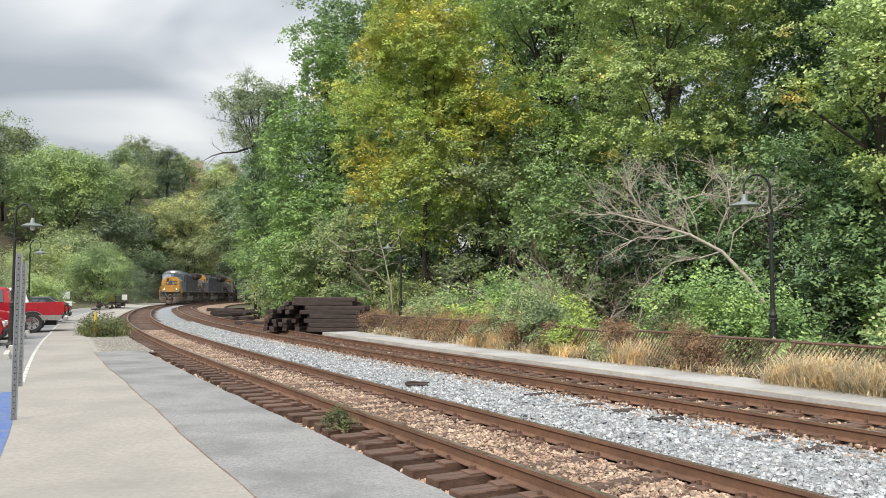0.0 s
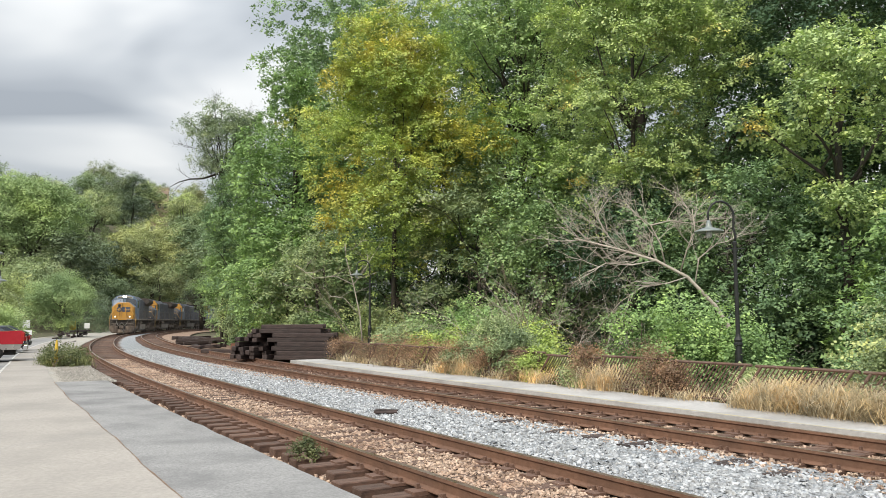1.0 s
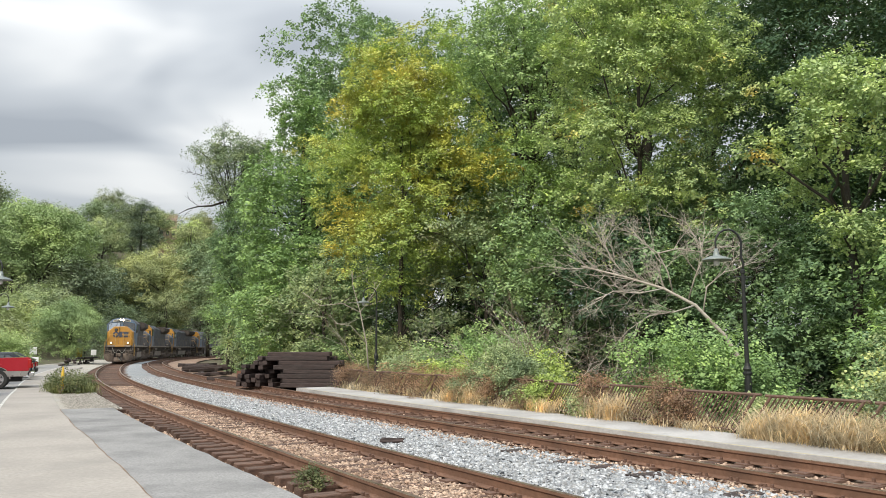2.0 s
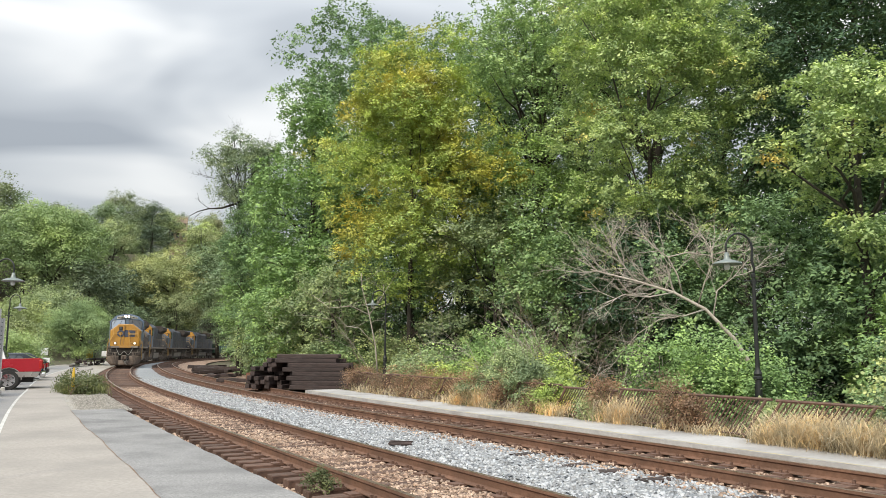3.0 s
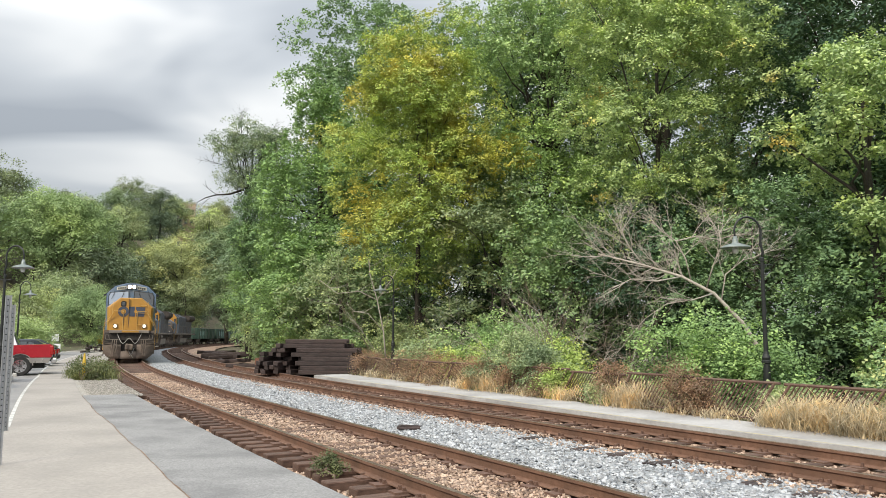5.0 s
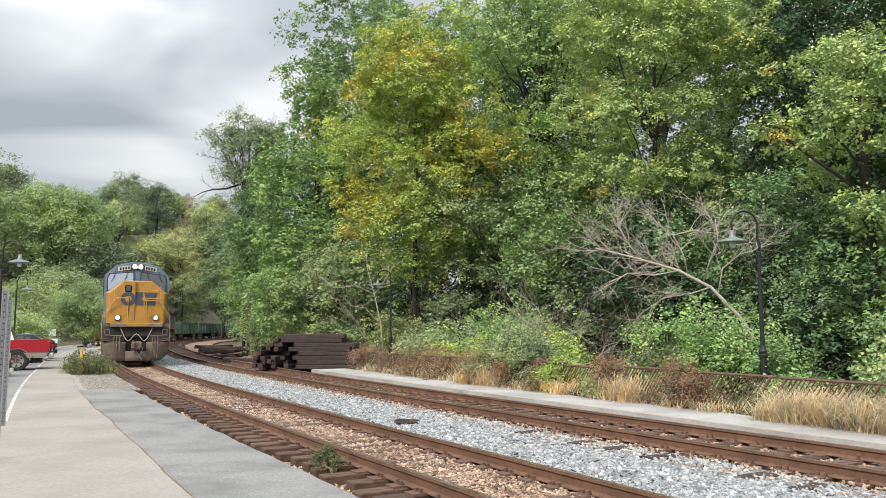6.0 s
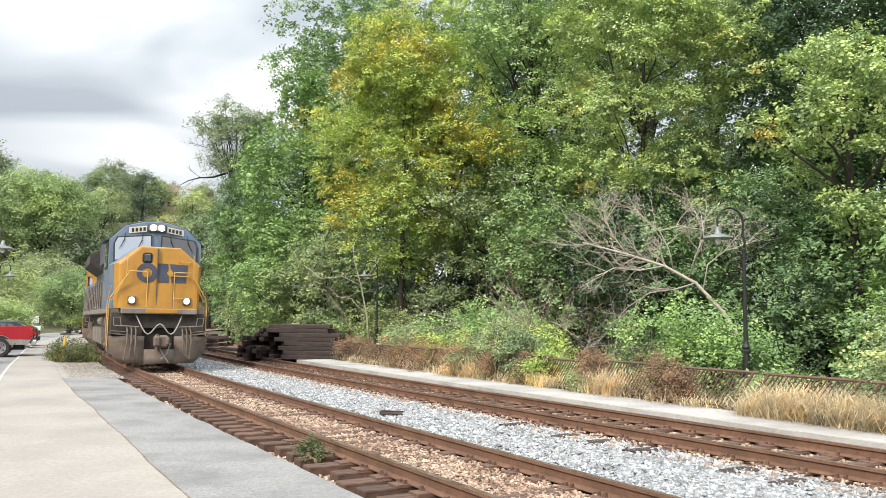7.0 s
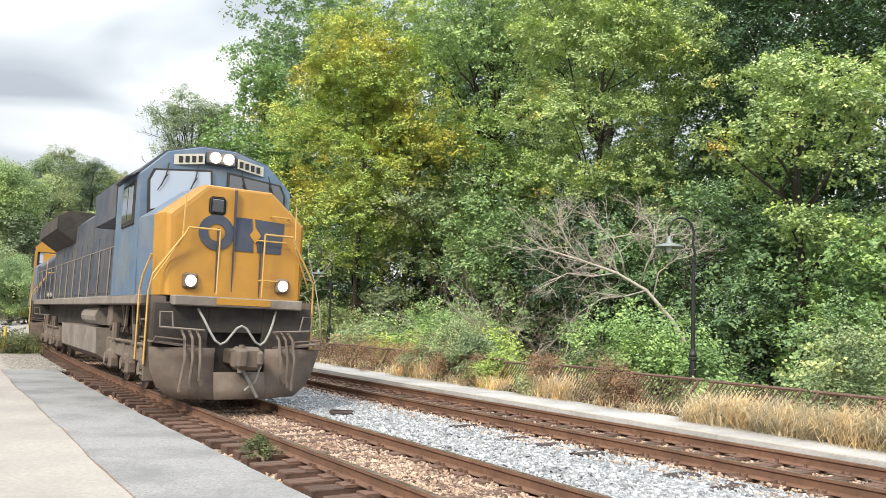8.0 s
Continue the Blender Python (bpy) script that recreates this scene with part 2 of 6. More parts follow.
G_SHRUB = leafy("shrub_leaf", [(0.135, 0.188, 0.077), (0.258, 0.328, 0.138), (0.43, 0.502, 0.225)])
G_WEED = leafy("brown_weed_leaf", [(0.15, 0.09, 0.06), (0.29, 0.185, 0.12), (0.46, 0.33, 0.21)], trans=0.3, cool=1.0, thru=(0.45, 0.28, 0.15))
G_STRAW = leafy("dry_straw", [(0.40, 0.32, 0.19), (0.62, 0.51, 0.32), (0.82, 0.71, 0.49)], trans=0.3, tuft=2.5, cool=1.05, gain=1.15, thru=(0.65, 0.5, 0.28))
G_GRASS = leafy("rough_grass", [(0.06, 0.085, 0.03), (0.11, 0.135, 0.05), (0.18, 0.18, 0.08)], trans=0.2)


# ---------------- mesh helpers ----------------
def part(name, bm, material, parent=None, label="", smooth=False):
    me = bpy.data.meshes.new(name)
    bm.normal_update()
    bm.to_mesh(me)
    bm.free()
    for m in (material if isinstance(material, (list, tuple)) else [material]):
        me.materials.append(m)
    if smooth:
        me.shade_smooth()
    ob = new(name, me)
    if parent is not None:
        ob.parent = parent
    if label:
        tagged(ob, label)
    return ob


def thing(name, label, category, group="", kind="", m=None):
    ob = new(name)
    if m is not None:
        ob.matrix_world = m
    return tagged(ob, label, category, group, kind)


def mesh_np(name, v, f, material, parent=None, label=""):
    """One mesh object from arrays: v (n, 3), f (m, 3) triangles."""
    me = bpy.data.meshes.new(name)
    v, f = np.ascontiguousarray(v, dtype=np.float32), np.ascontiguousarray(f, dtype=np.int32)
    me.vertices.add(len(v))
    me.vertices.foreach_set("co", v.ravel())
    me.loops.add(f.size)
    me.loops.foreach_set("vertex_index", f.ravel())
    me.polygons.add(len(f))
    me.polygons.foreach_set("loop_start", np.arange(len(f), dtype=np.int32) * 3)
    me.update(calc_edges=True)
    me.materials.append(material)
    ob = new(name, me)
    if parent is not None:
        ob.parent = parent
    if label:
        tagged(ob, label)
    return ob


def box(bm, x0, x1, y0, y1, z0, z1, bevel=0.0, mi=0, m=None):
    r = bmesh.ops.create_cube(bm, size=1.0)
    vs = r["verts"]
    for v in vs:
        v.co = Vector((x0 + (v.co.x + 0.5) * (x1 - x0), y0 + (v.co.y + 0.5) * (y1 - y0), z0 + (v.co.z + 0.5) * (z1 - z0)))
    fs = list({f for v in vs for f in v.link_faces})
    if bevel:
        es = list({e for v in vs for e in v.link_edges})
        rb = bmesh.ops.bevel(bm, geom=es, offset=bevel, segments=1, affect="EDGES", profile=0.5)
        fs = rb["faces"]
        vs = rb["verts"]
        fs = list({f for v in vs for f in v.link_faces})
    for f in fs:
        f.material_index = mi
    if m is not None:
        bmesh.ops.transform(bm, matrix=m, verts=list({v for f in fs for v in f.verts}))


def loft(bm, rings, cap=True, closed=True, mi=0):
    """Skin equal rings of points."""
    rr = [[bm.verts.new(p) for p in ring] for ring in rings]
    n = len(rings[0])
    for a, b in zip(rr, rr[1:]):
        for i in range(n if closed else n - 1):
            f = bm.faces.new((a[i], a[(i + 1) % n], b[(i + 1) % n], b[i]))
            f.material_index = mi
    if cap and closed:
        bm.faces.new(rr[0][::-1]).material_index = mi
        bm.faces.new(rr[-1]).material_index = mi
    return rr


def tube(bm, pts, r, n=6, mi=0, r1=None):
    """A round bar along a line of points, tapering from r to r1."""
    pts = [Vector(p) for p in pts]
    r1 = r if r1 is None else r1
    rings, up = [], None
    for i, p in enumerate(pts):
        d = (pts[min(i + 1, len(pts) - 1)] - pts[max(i - 1, 0)]).normalized()
        if up is None or abs(up.dot(d)) > 0.95:
            up = Vector((0, 0, 1)) if abs(d.z) < 0.9 else Vector((1, 0, 0))
        x = d.cross(up).normalized()
        y = d.cross(x).normalized()
        up = -y if y.dot(up) < 0 else y
        rad = r + (r1 - r) * i / (len(pts) - 1)
        rings.append([p + x * (rad * math.cos(2 * math.pi * k / n)) + y * (rad * math.sin(2 * math.pi * k / n)) for k in range(n)])
    loft(bm, rings, mi=mi)


def lathe(bm, profile, centre=(0, 0, 0), n=16, mi=0):
    """Turned shape: profile of (radius, z)."""
    c = Vector(centre)
    loft(bm, [[c + Vector((r * math.cos(2 * math.pi * k / n), r * math.sin(2 * math.pi * k / n), z)) for k in range(n)] for r, z in profile], mi=mi)


def prism_y(bm, poly, y0, y1, mi=0):
    """Extrude an (x, z) polygon along y."""
    loft(bm, [[(x, y0, z) for x, z in poly], [(x, y1, z) for x, z in poly]], mi=mi)


def prism_x(bm, poly, x0, x1, mi=0):
    """Extrude a (y, z) polygon along x."""
    loft(bm, [[(x0, y, z) for y, z in poly], [(x1, y, z) for y, z in poly]], mi=mi)


# ---------------- the railway's line ----------------
STEP = 0.5
_s = np.arange(760) * STEP
_k = np.interp(_s, [0, 25, 50, 70, 85, 100, 115, 130, 150, 180, 400], [0.00111, -0.00285, -0.00359, -0.00142, -0.00145, -0.00483, -0.0029, -0.00439, -0.0028, -0.0060, -0.0060])
_th = 2.091628 + np.cumsum(_k) * STEP
_cx = 4.981989 + np.cumsum(np.cos(_th)) * STEP
_cy = 1.179835 + np.cumsum(np.sin(_th)) * STEP
GAUGE = 1.505


def line(s, off=0.0, z=0.0):
    """A point beside the near track: s metres along it, off metres towards the car park."""
    if s < 0:
        th = _th[0]
        x, y = _cx[0] + s * math.cos(th), _cy[0] + s * math.sin(th)
    else:
        x, y, th = np.interp(s, _s, _cx), np.interp(s, _s, _cy), np.interp(s, _s, _th)
    return Vector((float(x - off * math.sin(th)), float(y + off * math.cos(th)), z))


def heading(s):
    return float(np.interp(s, _s, _th))


def far_off(s):
    """The far track's distance from the near one."""
    return -4.7555 + 1.198 * min(max(s, 0), 90) / 100


def kerb_off(s):
    """The white edge line's distance from the near track."""
    return 4.2 + 0.03 * max(0.0, 36 - s)


def strip(name, s0, s1, bounds, material, ds=1.0, depth=None, parent=None, jitter=0.0, seed=0):
    """A sheet along the line; bounds: functions or numbers (off, z) across it; depth: closes its sides down to that z."""
    rnd = random.Random(seed)
    bm = bmesh.new()
    n = max(2, int((s1 - s0) / ds) + 1)
    rows = []
    for i in range(n):
        s = s0 + (s1 - s0) * i / (n - 1)
        row = []
        for off, z in bounds:
            o = off(s) if callable(off) else off
            row.append(line(s, o + rnd.uniform(-jitter, jitter), z))
        if depth is not None:
            row = [Vector((row[0].x, row[0].y, depth))] + row + [Vector((row[-1].x, row[-1].y, depth))]
        rows.append([bm.verts.new(p) for p in row])
    for a, b in zip(rows, rows[1:]):
        for i in range(len(a) - 1):
            bm.faces.new((a[i + 1], a[i], b[i], b[i + 1]))
    if depth is not None:
        bm.faces.new(rows[0])
        bm.faces.new(rows[-1][::-1])
    return part(name, bm, material, parent)


# ---------------- ground ----------------
def smooth01(x):
    x = min(max(x, 0.0), 1.0)
    return x * x * (3 - 2 * x)


def ground_z(x, y):
    r = math.hypot(x, y)
    az = math.degrees(math.atan2(y, x))
    z = -0.42
    if az > 98 or az < -150:
        d = float(np.min(np.hypot(_cx[::8] - x, _cy[::8] - y)))
        z += (32 - 11 * smooth01((abs(az) - 111) / 9)) * smooth01((d - 11) / 38) * smooth01((r - 108) / 40) * smooth01((az - 98 if az > 0 else 20) / 7)
    elif 20 < az <= 98:
        z -= 1.0 * smooth01((r - 26) / 8) * smooth01((90 - az) / 10)
    return z + 0.25 * noise.noise((x * 0.05, y * 0.05, 0)) * smooth01((r - 20) / 60)


def build_ground():
    bm = bmesh.new()
    radii = [0] + [2 * 1.14 ** i for i in range(1, 57)]
    nang = 96
    rings = []
    for r in radii[1:]:
        rings.append([bm.verts.new((r * math.cos(2 * math.pi * k / nang), r * math.sin(2 * math.pi * k / nang),
                                    ground_z(r * math.cos(2 * math.pi * k / nang), r * math.sin(2 * math.pi * k / nang)))) for k in range(nang)])
    c = bm.verts.new((0, 0, -0.42))
    for k in range(nang):
        bm.faces.new((c, rings[0][k], rings[0][(k + 1) % nang]))
        for a, b in zip(rings, rings[1:]):
            bm.faces.new((a[k], b[k], b[(k + 1) % nang], a[(k + 1) % nang]))
    tagged(part("ground", bm, M_EARTH, smooth=True), "brown earth with leaf litter under the trees", "ground", kind="structure")


build_ground()
def joint_off(s):
    """The wandering joint between the walkway and the asphalt."""
    return 3.24 - 0.012 * max(s - 8, 0) - 0.07 * smooth01((21 - s) / 6) + 0.014 * math.sin(1.4 * s) + 0.006 * math.sin(3.7 * s + 1) + 0.008 * noise.noise((s * 2.5, 3, 0))


tagged(strip("walkway_pavement", -25, 76, [(lambda s: kerb_off(s) + 0.02, -0.05), (joint_off, -0.05)], M_WALK, 0.25, -0.45, jitter=0.006),
       "pale tan concrete walkway beside the car park", "pavement", kind="structure")
tagged(strip("platform_pavement", -25, 24.5, [(lambda s: joint_off(s) - 0.004, -0.058), (lambda s: 1.72 + 0.03 * noise.noise((s * 1.3, 5, 0)) + 0.02 * noise.noise((s * 5, 7, 0)), -0.062)], M_ASPH, 0.25, -0.45, jitter=0.006),
       "worn grey asphalt platform edge beside the track", "pavement", kind="structure")
tagged(strip("pavement_joint", -10, 24.5, [(lambda s: joint_off(s) + 0.006 + 0.005 * noise.noise((s * 6, 0, 0)), -0.046), (lambda s: joint_off(s) - 0.010 - 0.012 * noise.noise((s * 4, 9, 0)), -0.048)], M_BED_T, 0.2, jitter=0.005), "dark dirty joint between the walkway and the asphalt", "joint", kind="structure")
tagged(strip("car_park", -25, 90, [(30, -0.10), (lambda s: kerb_off(s) + 0.03, -0.085)], M_LOT, 2.0, -0.45), "worn grey asphalt car park", "car park", kind="structure")
tagged(strip("white_line", 17, 74, [(lambda s: kerb_off(s) + 0.01, -0.045), (lambda s: kerb_off(s) - 0.06, -0.045)], M_WHITE, 1.0), "worn white painted edge line of the car park", "road marking", kind="structure")
tagged(strip("blue_line", 7.0, 15.6, [(lambda s: 5.06 + 0.05 * max(12 - s, 0), -0.045), (lambda s: 4.87 + 0.05 * max(12 - s, 0), -0.045)], M_BLUELINE, 1.0), "worn blue painted parking line", "road marking", kind="structure")
tagged(strip("gravel_verge", 24.5, 140, [(lambda s: joint_off(s) - 0.004 if s < 72 else 7.0, -0.075), (1.5, -0.20)], M_GRAVEL, 1.0, -0.45),
       "pale gravel verge beside the track", "gravel", kind="structure")
tagged(strip("far_platform", -20, 31.5, [(-5.9, 0.0), (-7.35, 0.01)], M_FARPLAT, 0.5, -0.45, jitter=0.015), "weathered concrete far platform", "platform", kind="structure")
tagged(strip("yellow_line", -20, 31, [(-5.93, 0.004), (-6.03, 0.004)], M_YELLINE, 1.0), "faded yellow safety line on the far platform", "road marking", kind="structure")
tagged(strip("ballast_bed", -30, 330, [(1.74, -0.33), (1.0, -0.30), (0.84, -0.275), (0.70, -0.235), (0, -0.225), (-0.78, -0.225)], M_BED_T, 1.0), "rust-stained tan ballast under the near track", "ballast", kind="structure")
tagged(strip("white_ballast_bed", -30, 330, [(-0.80, -0.20), (-1.6, -0.155), (lambda s: far_off(s) + 1.9, -0.15), (lambda s: far_off(s) + 1.15, -0.20)], M_BED_W, 1.0),
       "pale grey crushed stone between the tracks", "ballast", kind="structure")
tagged(strip("far_ballast_bed", -30, 330, [(lambda s: far_off(s) + 1.16, -0.215), (lambda s: far_off(s), -0.225), (lambda s: far_off(s) - 1.3, -0.20), (lambda s: far_off(s) - 4.5 if s > 31.5 else far_off(s) - 1.35, -0.22)], M_BED_T, 1.0),
       "rust-stained tan ballast under the far track", "ballast", kind="structure")


# ---------------- tracks ----------------
def rail_profile():
    h = [(-0.036, 0.0), (0.036, 0.0), (0.037, -0.035), (0.012, -0.05), (0.010, -0.13), (0.070, -0.152), (0.072, -0.165), (-0.072, -0.165),
         (-0.070, -0.152), (-0.010, -0.13), (-0.012, -0.05), (-0.037, -0.035)]
    return h


def build_track(name, off, s0, s1, seed, label):
    rnd = random.Random(seed)
    tr = thing(name, label, "railway track", kind="structure")
    prof = rail_profile()
    for side in (1, -1):
        bm = bmesh.new()
        n = int((s1 - s0) / 0.5) + 1
        rings = []
        for i in range(n):
            s = s0 + i * 0.5
            c = off(s) + side * GAUGE / 2
            wob = 0.004 * math.sin(s * 0.9 + seed + side)
            rings.append([line(s, c + x + wob, z) for x, z in prof])
        rr = [[bm.verts.new(p) for p in ring] for ring in rings]
        m = len(prof)
        for a, b in zip(rr, rr[1:]):
            for i in range(m):
                f = bm.faces.new((a[i], a[(i + 1) % m], b[(i + 1) % m], b[i]))
                f.material_index = 1 if i == 0 else 0
        part("rail", bm, [M_RUST, M_RAILTOP], tr)
    # sleepers as pieces near by, joined farther off
    bm = bmesh.new()
    box(bm, -1.32, 1.32, -0.115, 0.115, -0.44, -0.175, 0.012)
    tie_me = bpy.data.meshes.new("sleeper")
    bm.to_mesh(tie_me)
    bm.free()
    tie_me.materials.append(M_TIE)
    far_bm, plates = bmesh.new(), bmesh.new()
    s = s0
    while s < min(s1, 190):
        o = off(s) + rnd.uniform(-0.09, 0.09)
        p = line(s, o, rnd.uniform(-0.012, 0.008))
        m = pose(p.x, p.y, p.z, 0, 0, math.degrees(heading(max(s, 0))) - 90 + rnd.uniform(-1.5, 1.5))
        if -8 < s < 85:
            ob = new("sleeper", tie_me)
            ob.parent = tr
            ob.matrix_basis = m
        else:
            box(far_bm, -1.32, 1.32, -0.115, 0.115, -0.36, -0.175, 0, 0, m)
        if -6 < s < 60:
            for side in (1, -1):
                q = line(s, off(s) + side * GAUGE / 2, 0)
                mm = pose(q.x, q.y, 0, 0, 0, math.degrees(heading(max(s, 0))) - 90)
                box(plates, -0.23, 0.23, -0.10, 0.10, -0.19, -0.158, 0, 0, mm)
                for dx in (-0.10, 0.10):
                    for dy in (-0.05, 0.05):
                        if rnd.random() < 0.8:
                            box(plates, dx - 0.018, dx + 0.018, dy - 0.016, dy + 0.016, -0.165, -0.125 + rnd.uniform(0, 0.02), 0, 0, mm)
                if rnd.random() < 0.5:
                    # rail anchor clipped under the foot
                    box(plates, -0.10, 0.10, 0.11, 0.15, -0.185, -0.14, 0, 0, mm)
        s += 0.5 + rnd.uniform(-0.03, 0.03)
    tagged(part("far_sleepers", far_bm, M_TIE, tr), kind="stuff")
    tagged(part("tie_plates", plates, M_PLATE, tr, "rusty tie plates, spikes and anchors"), kind="stuff")


# ---------------- loose stones ----------------
def stones(name, n, s0, s1, o0, o1, z0, size, material, seed, label, far=(0, 0)):
    rg = np.random.default_rng(seed)
    s = s0 + (s1 - s0) * rg.random(n) ** 1.25
    u = rg.random(n)
    th = np.interp(s, _s, _th)
    cx, cy = np.interp(s, _s, _cx), np.interp(s, _s, _cy)
    fo = -4.7555 + 1.198 * np.clip(s, 0, 90) / 100
    lo = o0 + (fo if far[0] else 0)
    hi = o1 + (fo if far[1] else 0)
    o = lo + (hi - lo) * u
    # keep clear of the rails
    keep = np.ones(n, bool)
    for c in (GAUGE / 2, -GAUGE / 2):
        keep &= np.abs(o - c) > 0.10
        keep &= np.abs(o - fo - c) > 0.10
    s, o, th, cx, cy = s[keep], o[keep], th[keep], cx[keep], cy[keep]
    n = len(s)
    px, py = cx - o * np.sin(th), cy + o * np.cos(th)
    base = np.array([[1, 0, -0.5], [-0.5, 0.87, -0.5], [-0.5, -0.87, -0.5], [0.72, 0.18, 0.6], [-0.5, 0.58, 0.6], [-0.3, -0.66, 0.6]], float)
    tri = np.array([[0, 1, 4], [0, 4, 3], [1, 2, 5], [1, 5, 4], [2, 0, 3], [2, 3, 5], [3, 4, 5]])
    v = base[None] + rg.normal(0, 0.22, (n, 6, 3))
    v *= (size * (0.55 + 0.8 * rg.random(n)))[:, None, None] * np.stack([0.8 + 0.6 * rg.random(n), 0.6 + 0.5 * rg.random(n), 0.45 + 0.4 * rg.random(n)], -1)[:, None]
    q = rg.random(n) * 2 * np.pi
    t = rg.normal(0, 0.55, n)
    y, z = v[..., 1] * np.cos(t)[:, None] - v[..., 2] * np.sin(t)[:, None], v[..., 1] * np.sin(t)[:, None] + v[..., 2] * np.cos(t)[:, None]
    x = v[..., 0].copy()
    xx, yy = x * np.cos(q)[:, None] - y * np.sin(q)[:, None], x * np.sin(q)[:, None] + y * np.cos(q)[:, None]
    v = np.stack([xx + px[:, None], yy + py[:, None], z + (z0 + rg.normal(0, size * 0.25, n))[:, None]], -1)
    f = (tri[None] + (np.arange(n) * 6)[:, None, None]).reshape(-1, 3)
    tagged(mesh_np(name, v.reshape(-1, 3), f, material), label, "gravel", kind="stuff")


# ---------------- plants ----------------
def leaves(rg, pts, size, droop=0.3, width=0.40, out=None, fine=False):
    """Arrays of folded leaf blades at the points."""
    n = len(pts)
    d = rg.normal(0, 1, (n, 3))
    if out is not None:
        d += out * 0.9
    d[:, 2] = d[:, 2] * 0.6 - droop
    d /= np.linalg.norm(d, axis=1)[:, None]
    up = np.tile([0, 0, 0.9], (n, 1)) + rg.normal(0, 0.22, (n, 3))
    if out is not None:
        up += out * 1.1
    s = np.cross(d, up)
    s /= np.linalg.norm(s, axis=1)[:, None] + 1e-9
    u = np.cross(s, d)
    l = (size * (0.6 + 0.8 * rg.random(n)))[:, None]
    w = l * width * (0.8 + 0.5 * rg.random(n))[:, None]
    fold = l * 0.10
    if fine:
        v = np.stack([pts, pts + d * l * 0.55 + s * w, pts + d * l * 0.95 - s * w * 0.7], 1)
        return v.reshape(-1, 3), np.arange(n * 3).reshape(-1, 3)
    v = np.stack([pts, pts + d * l * 0.45 + s * w - u * fold, pts + d * l, pts + d * l * 0.45 - s * w - u * fold], 1)
    f = np.array([[0, 2, 1], [0, 3, 2]])[None] + (np.arange(n) * 4)[:, None, None]
    return v.reshape(-1, 3), f.reshape(-1, 3)


def sprays(rg, centre, radii, n_lobes, n_spray, n_leaf, lobe=0.34, spray=0.34, flat=0.55, shell=0.55, low=0.35):
    """Leaf places: lobes in a crown, sprays on the lobes, leaves in the sprays. Also the lobes and the outward ways."""
    c, r = np.array(centre, float), np.array(radii, float)
    d = rg.normal(0, 1, (n_lobes, 3))
    d[:, 2] = np.where(rg.random(n_lobes) < low, -1, 1) * np.abs(d[:, 2])
    d /= np.linalg.norm(d, axis=1)[:, None]
    rad = (shell + (1 - shell) * rg.random(n_lobes) ** 0.7)[:, None]
    ph = rg.random(6) * 6.28
    lump = 1 + 0.11 * np.sin(3 * np.arctan2(d[:, 1], d[:, 0]) + ph[0]) + 0.10 * np.sin(5 * d[:, 2] + ph[1]) + 0.09 * np.sin(7 * d[:, 0] + 4 * d[:, 2] + ph[2])
    lc = c + d * rad * lump[:, None] * r * (1 - lobe * 0.5)
    lr = lobe * r.mean() * (0.6 + 0.7 * rg.random(n_lobes))
    d2 = rg.normal(0, 1, (n_lobes, n_spray, 3))
    d2 /= np.linalg.norm(d2, axis=2)[..., None]
    d2[..., 2] = np.where(rg.random((n_lobes, n_spray)) < 0.78, 0.85, -0.6) * np.abs(d2[..., 2])
    sc = lc[:, None] + d2 * (lr[:, None] * (0.72 + 0.36 * rg.random((n_lobes, n_spray))))[..., None]
    sc = sc.reshape(-1, 3)
    # each spray is a drooping twig set with leaves
    ax = d2.reshape(-1, 3) * np.array([1, 1, 0.3]) + rg.normal(0, 0.35, (len(sc), 3)) - np.array([0, 0, 0.28])
    ax /= np.linalg.norm(ax, axis=1)[:, None]
    tt = rg.random((len(sc), n_leaf, 1))
    off = rg.normal(0, 1, (len(sc), n_leaf, 3)) * np.array([spray, spray, spray * flat]) * 0.58
    p = sc[:, None] + (ax[:, None] * (tt * 2.3 - 0.9) * spray + off - np.array([0, 0, 0.45]) * spray * tt ** 2) * (0.6 + 0.8 * rg.random(len(sc)))[:, None, None]
    o = d2.reshape(-1, 1, 3) + rg.normal(0, 0.3, (len(sc), 1, 3)) + np.zeros_like(p)
    p, o = p.reshape(-1, 3), o.reshape(-1, 3)
    return p, o, lc


def limb_path(rg, a, b, wob, n=5):
    a, b = np.array(a, float), np.array(b, float)
    t = np.linspace(0, 1, n)[:, None]
    p = a + (b - a) * t + rg.normal(0, wob, (n, 3)) * (t * (1 - t) * 4)
    p[:, 2] += np.sin(t[:, 0] * math.pi) * 0.08 * np.linalg.norm(b - a)
    return [tuple(q) for q in p]


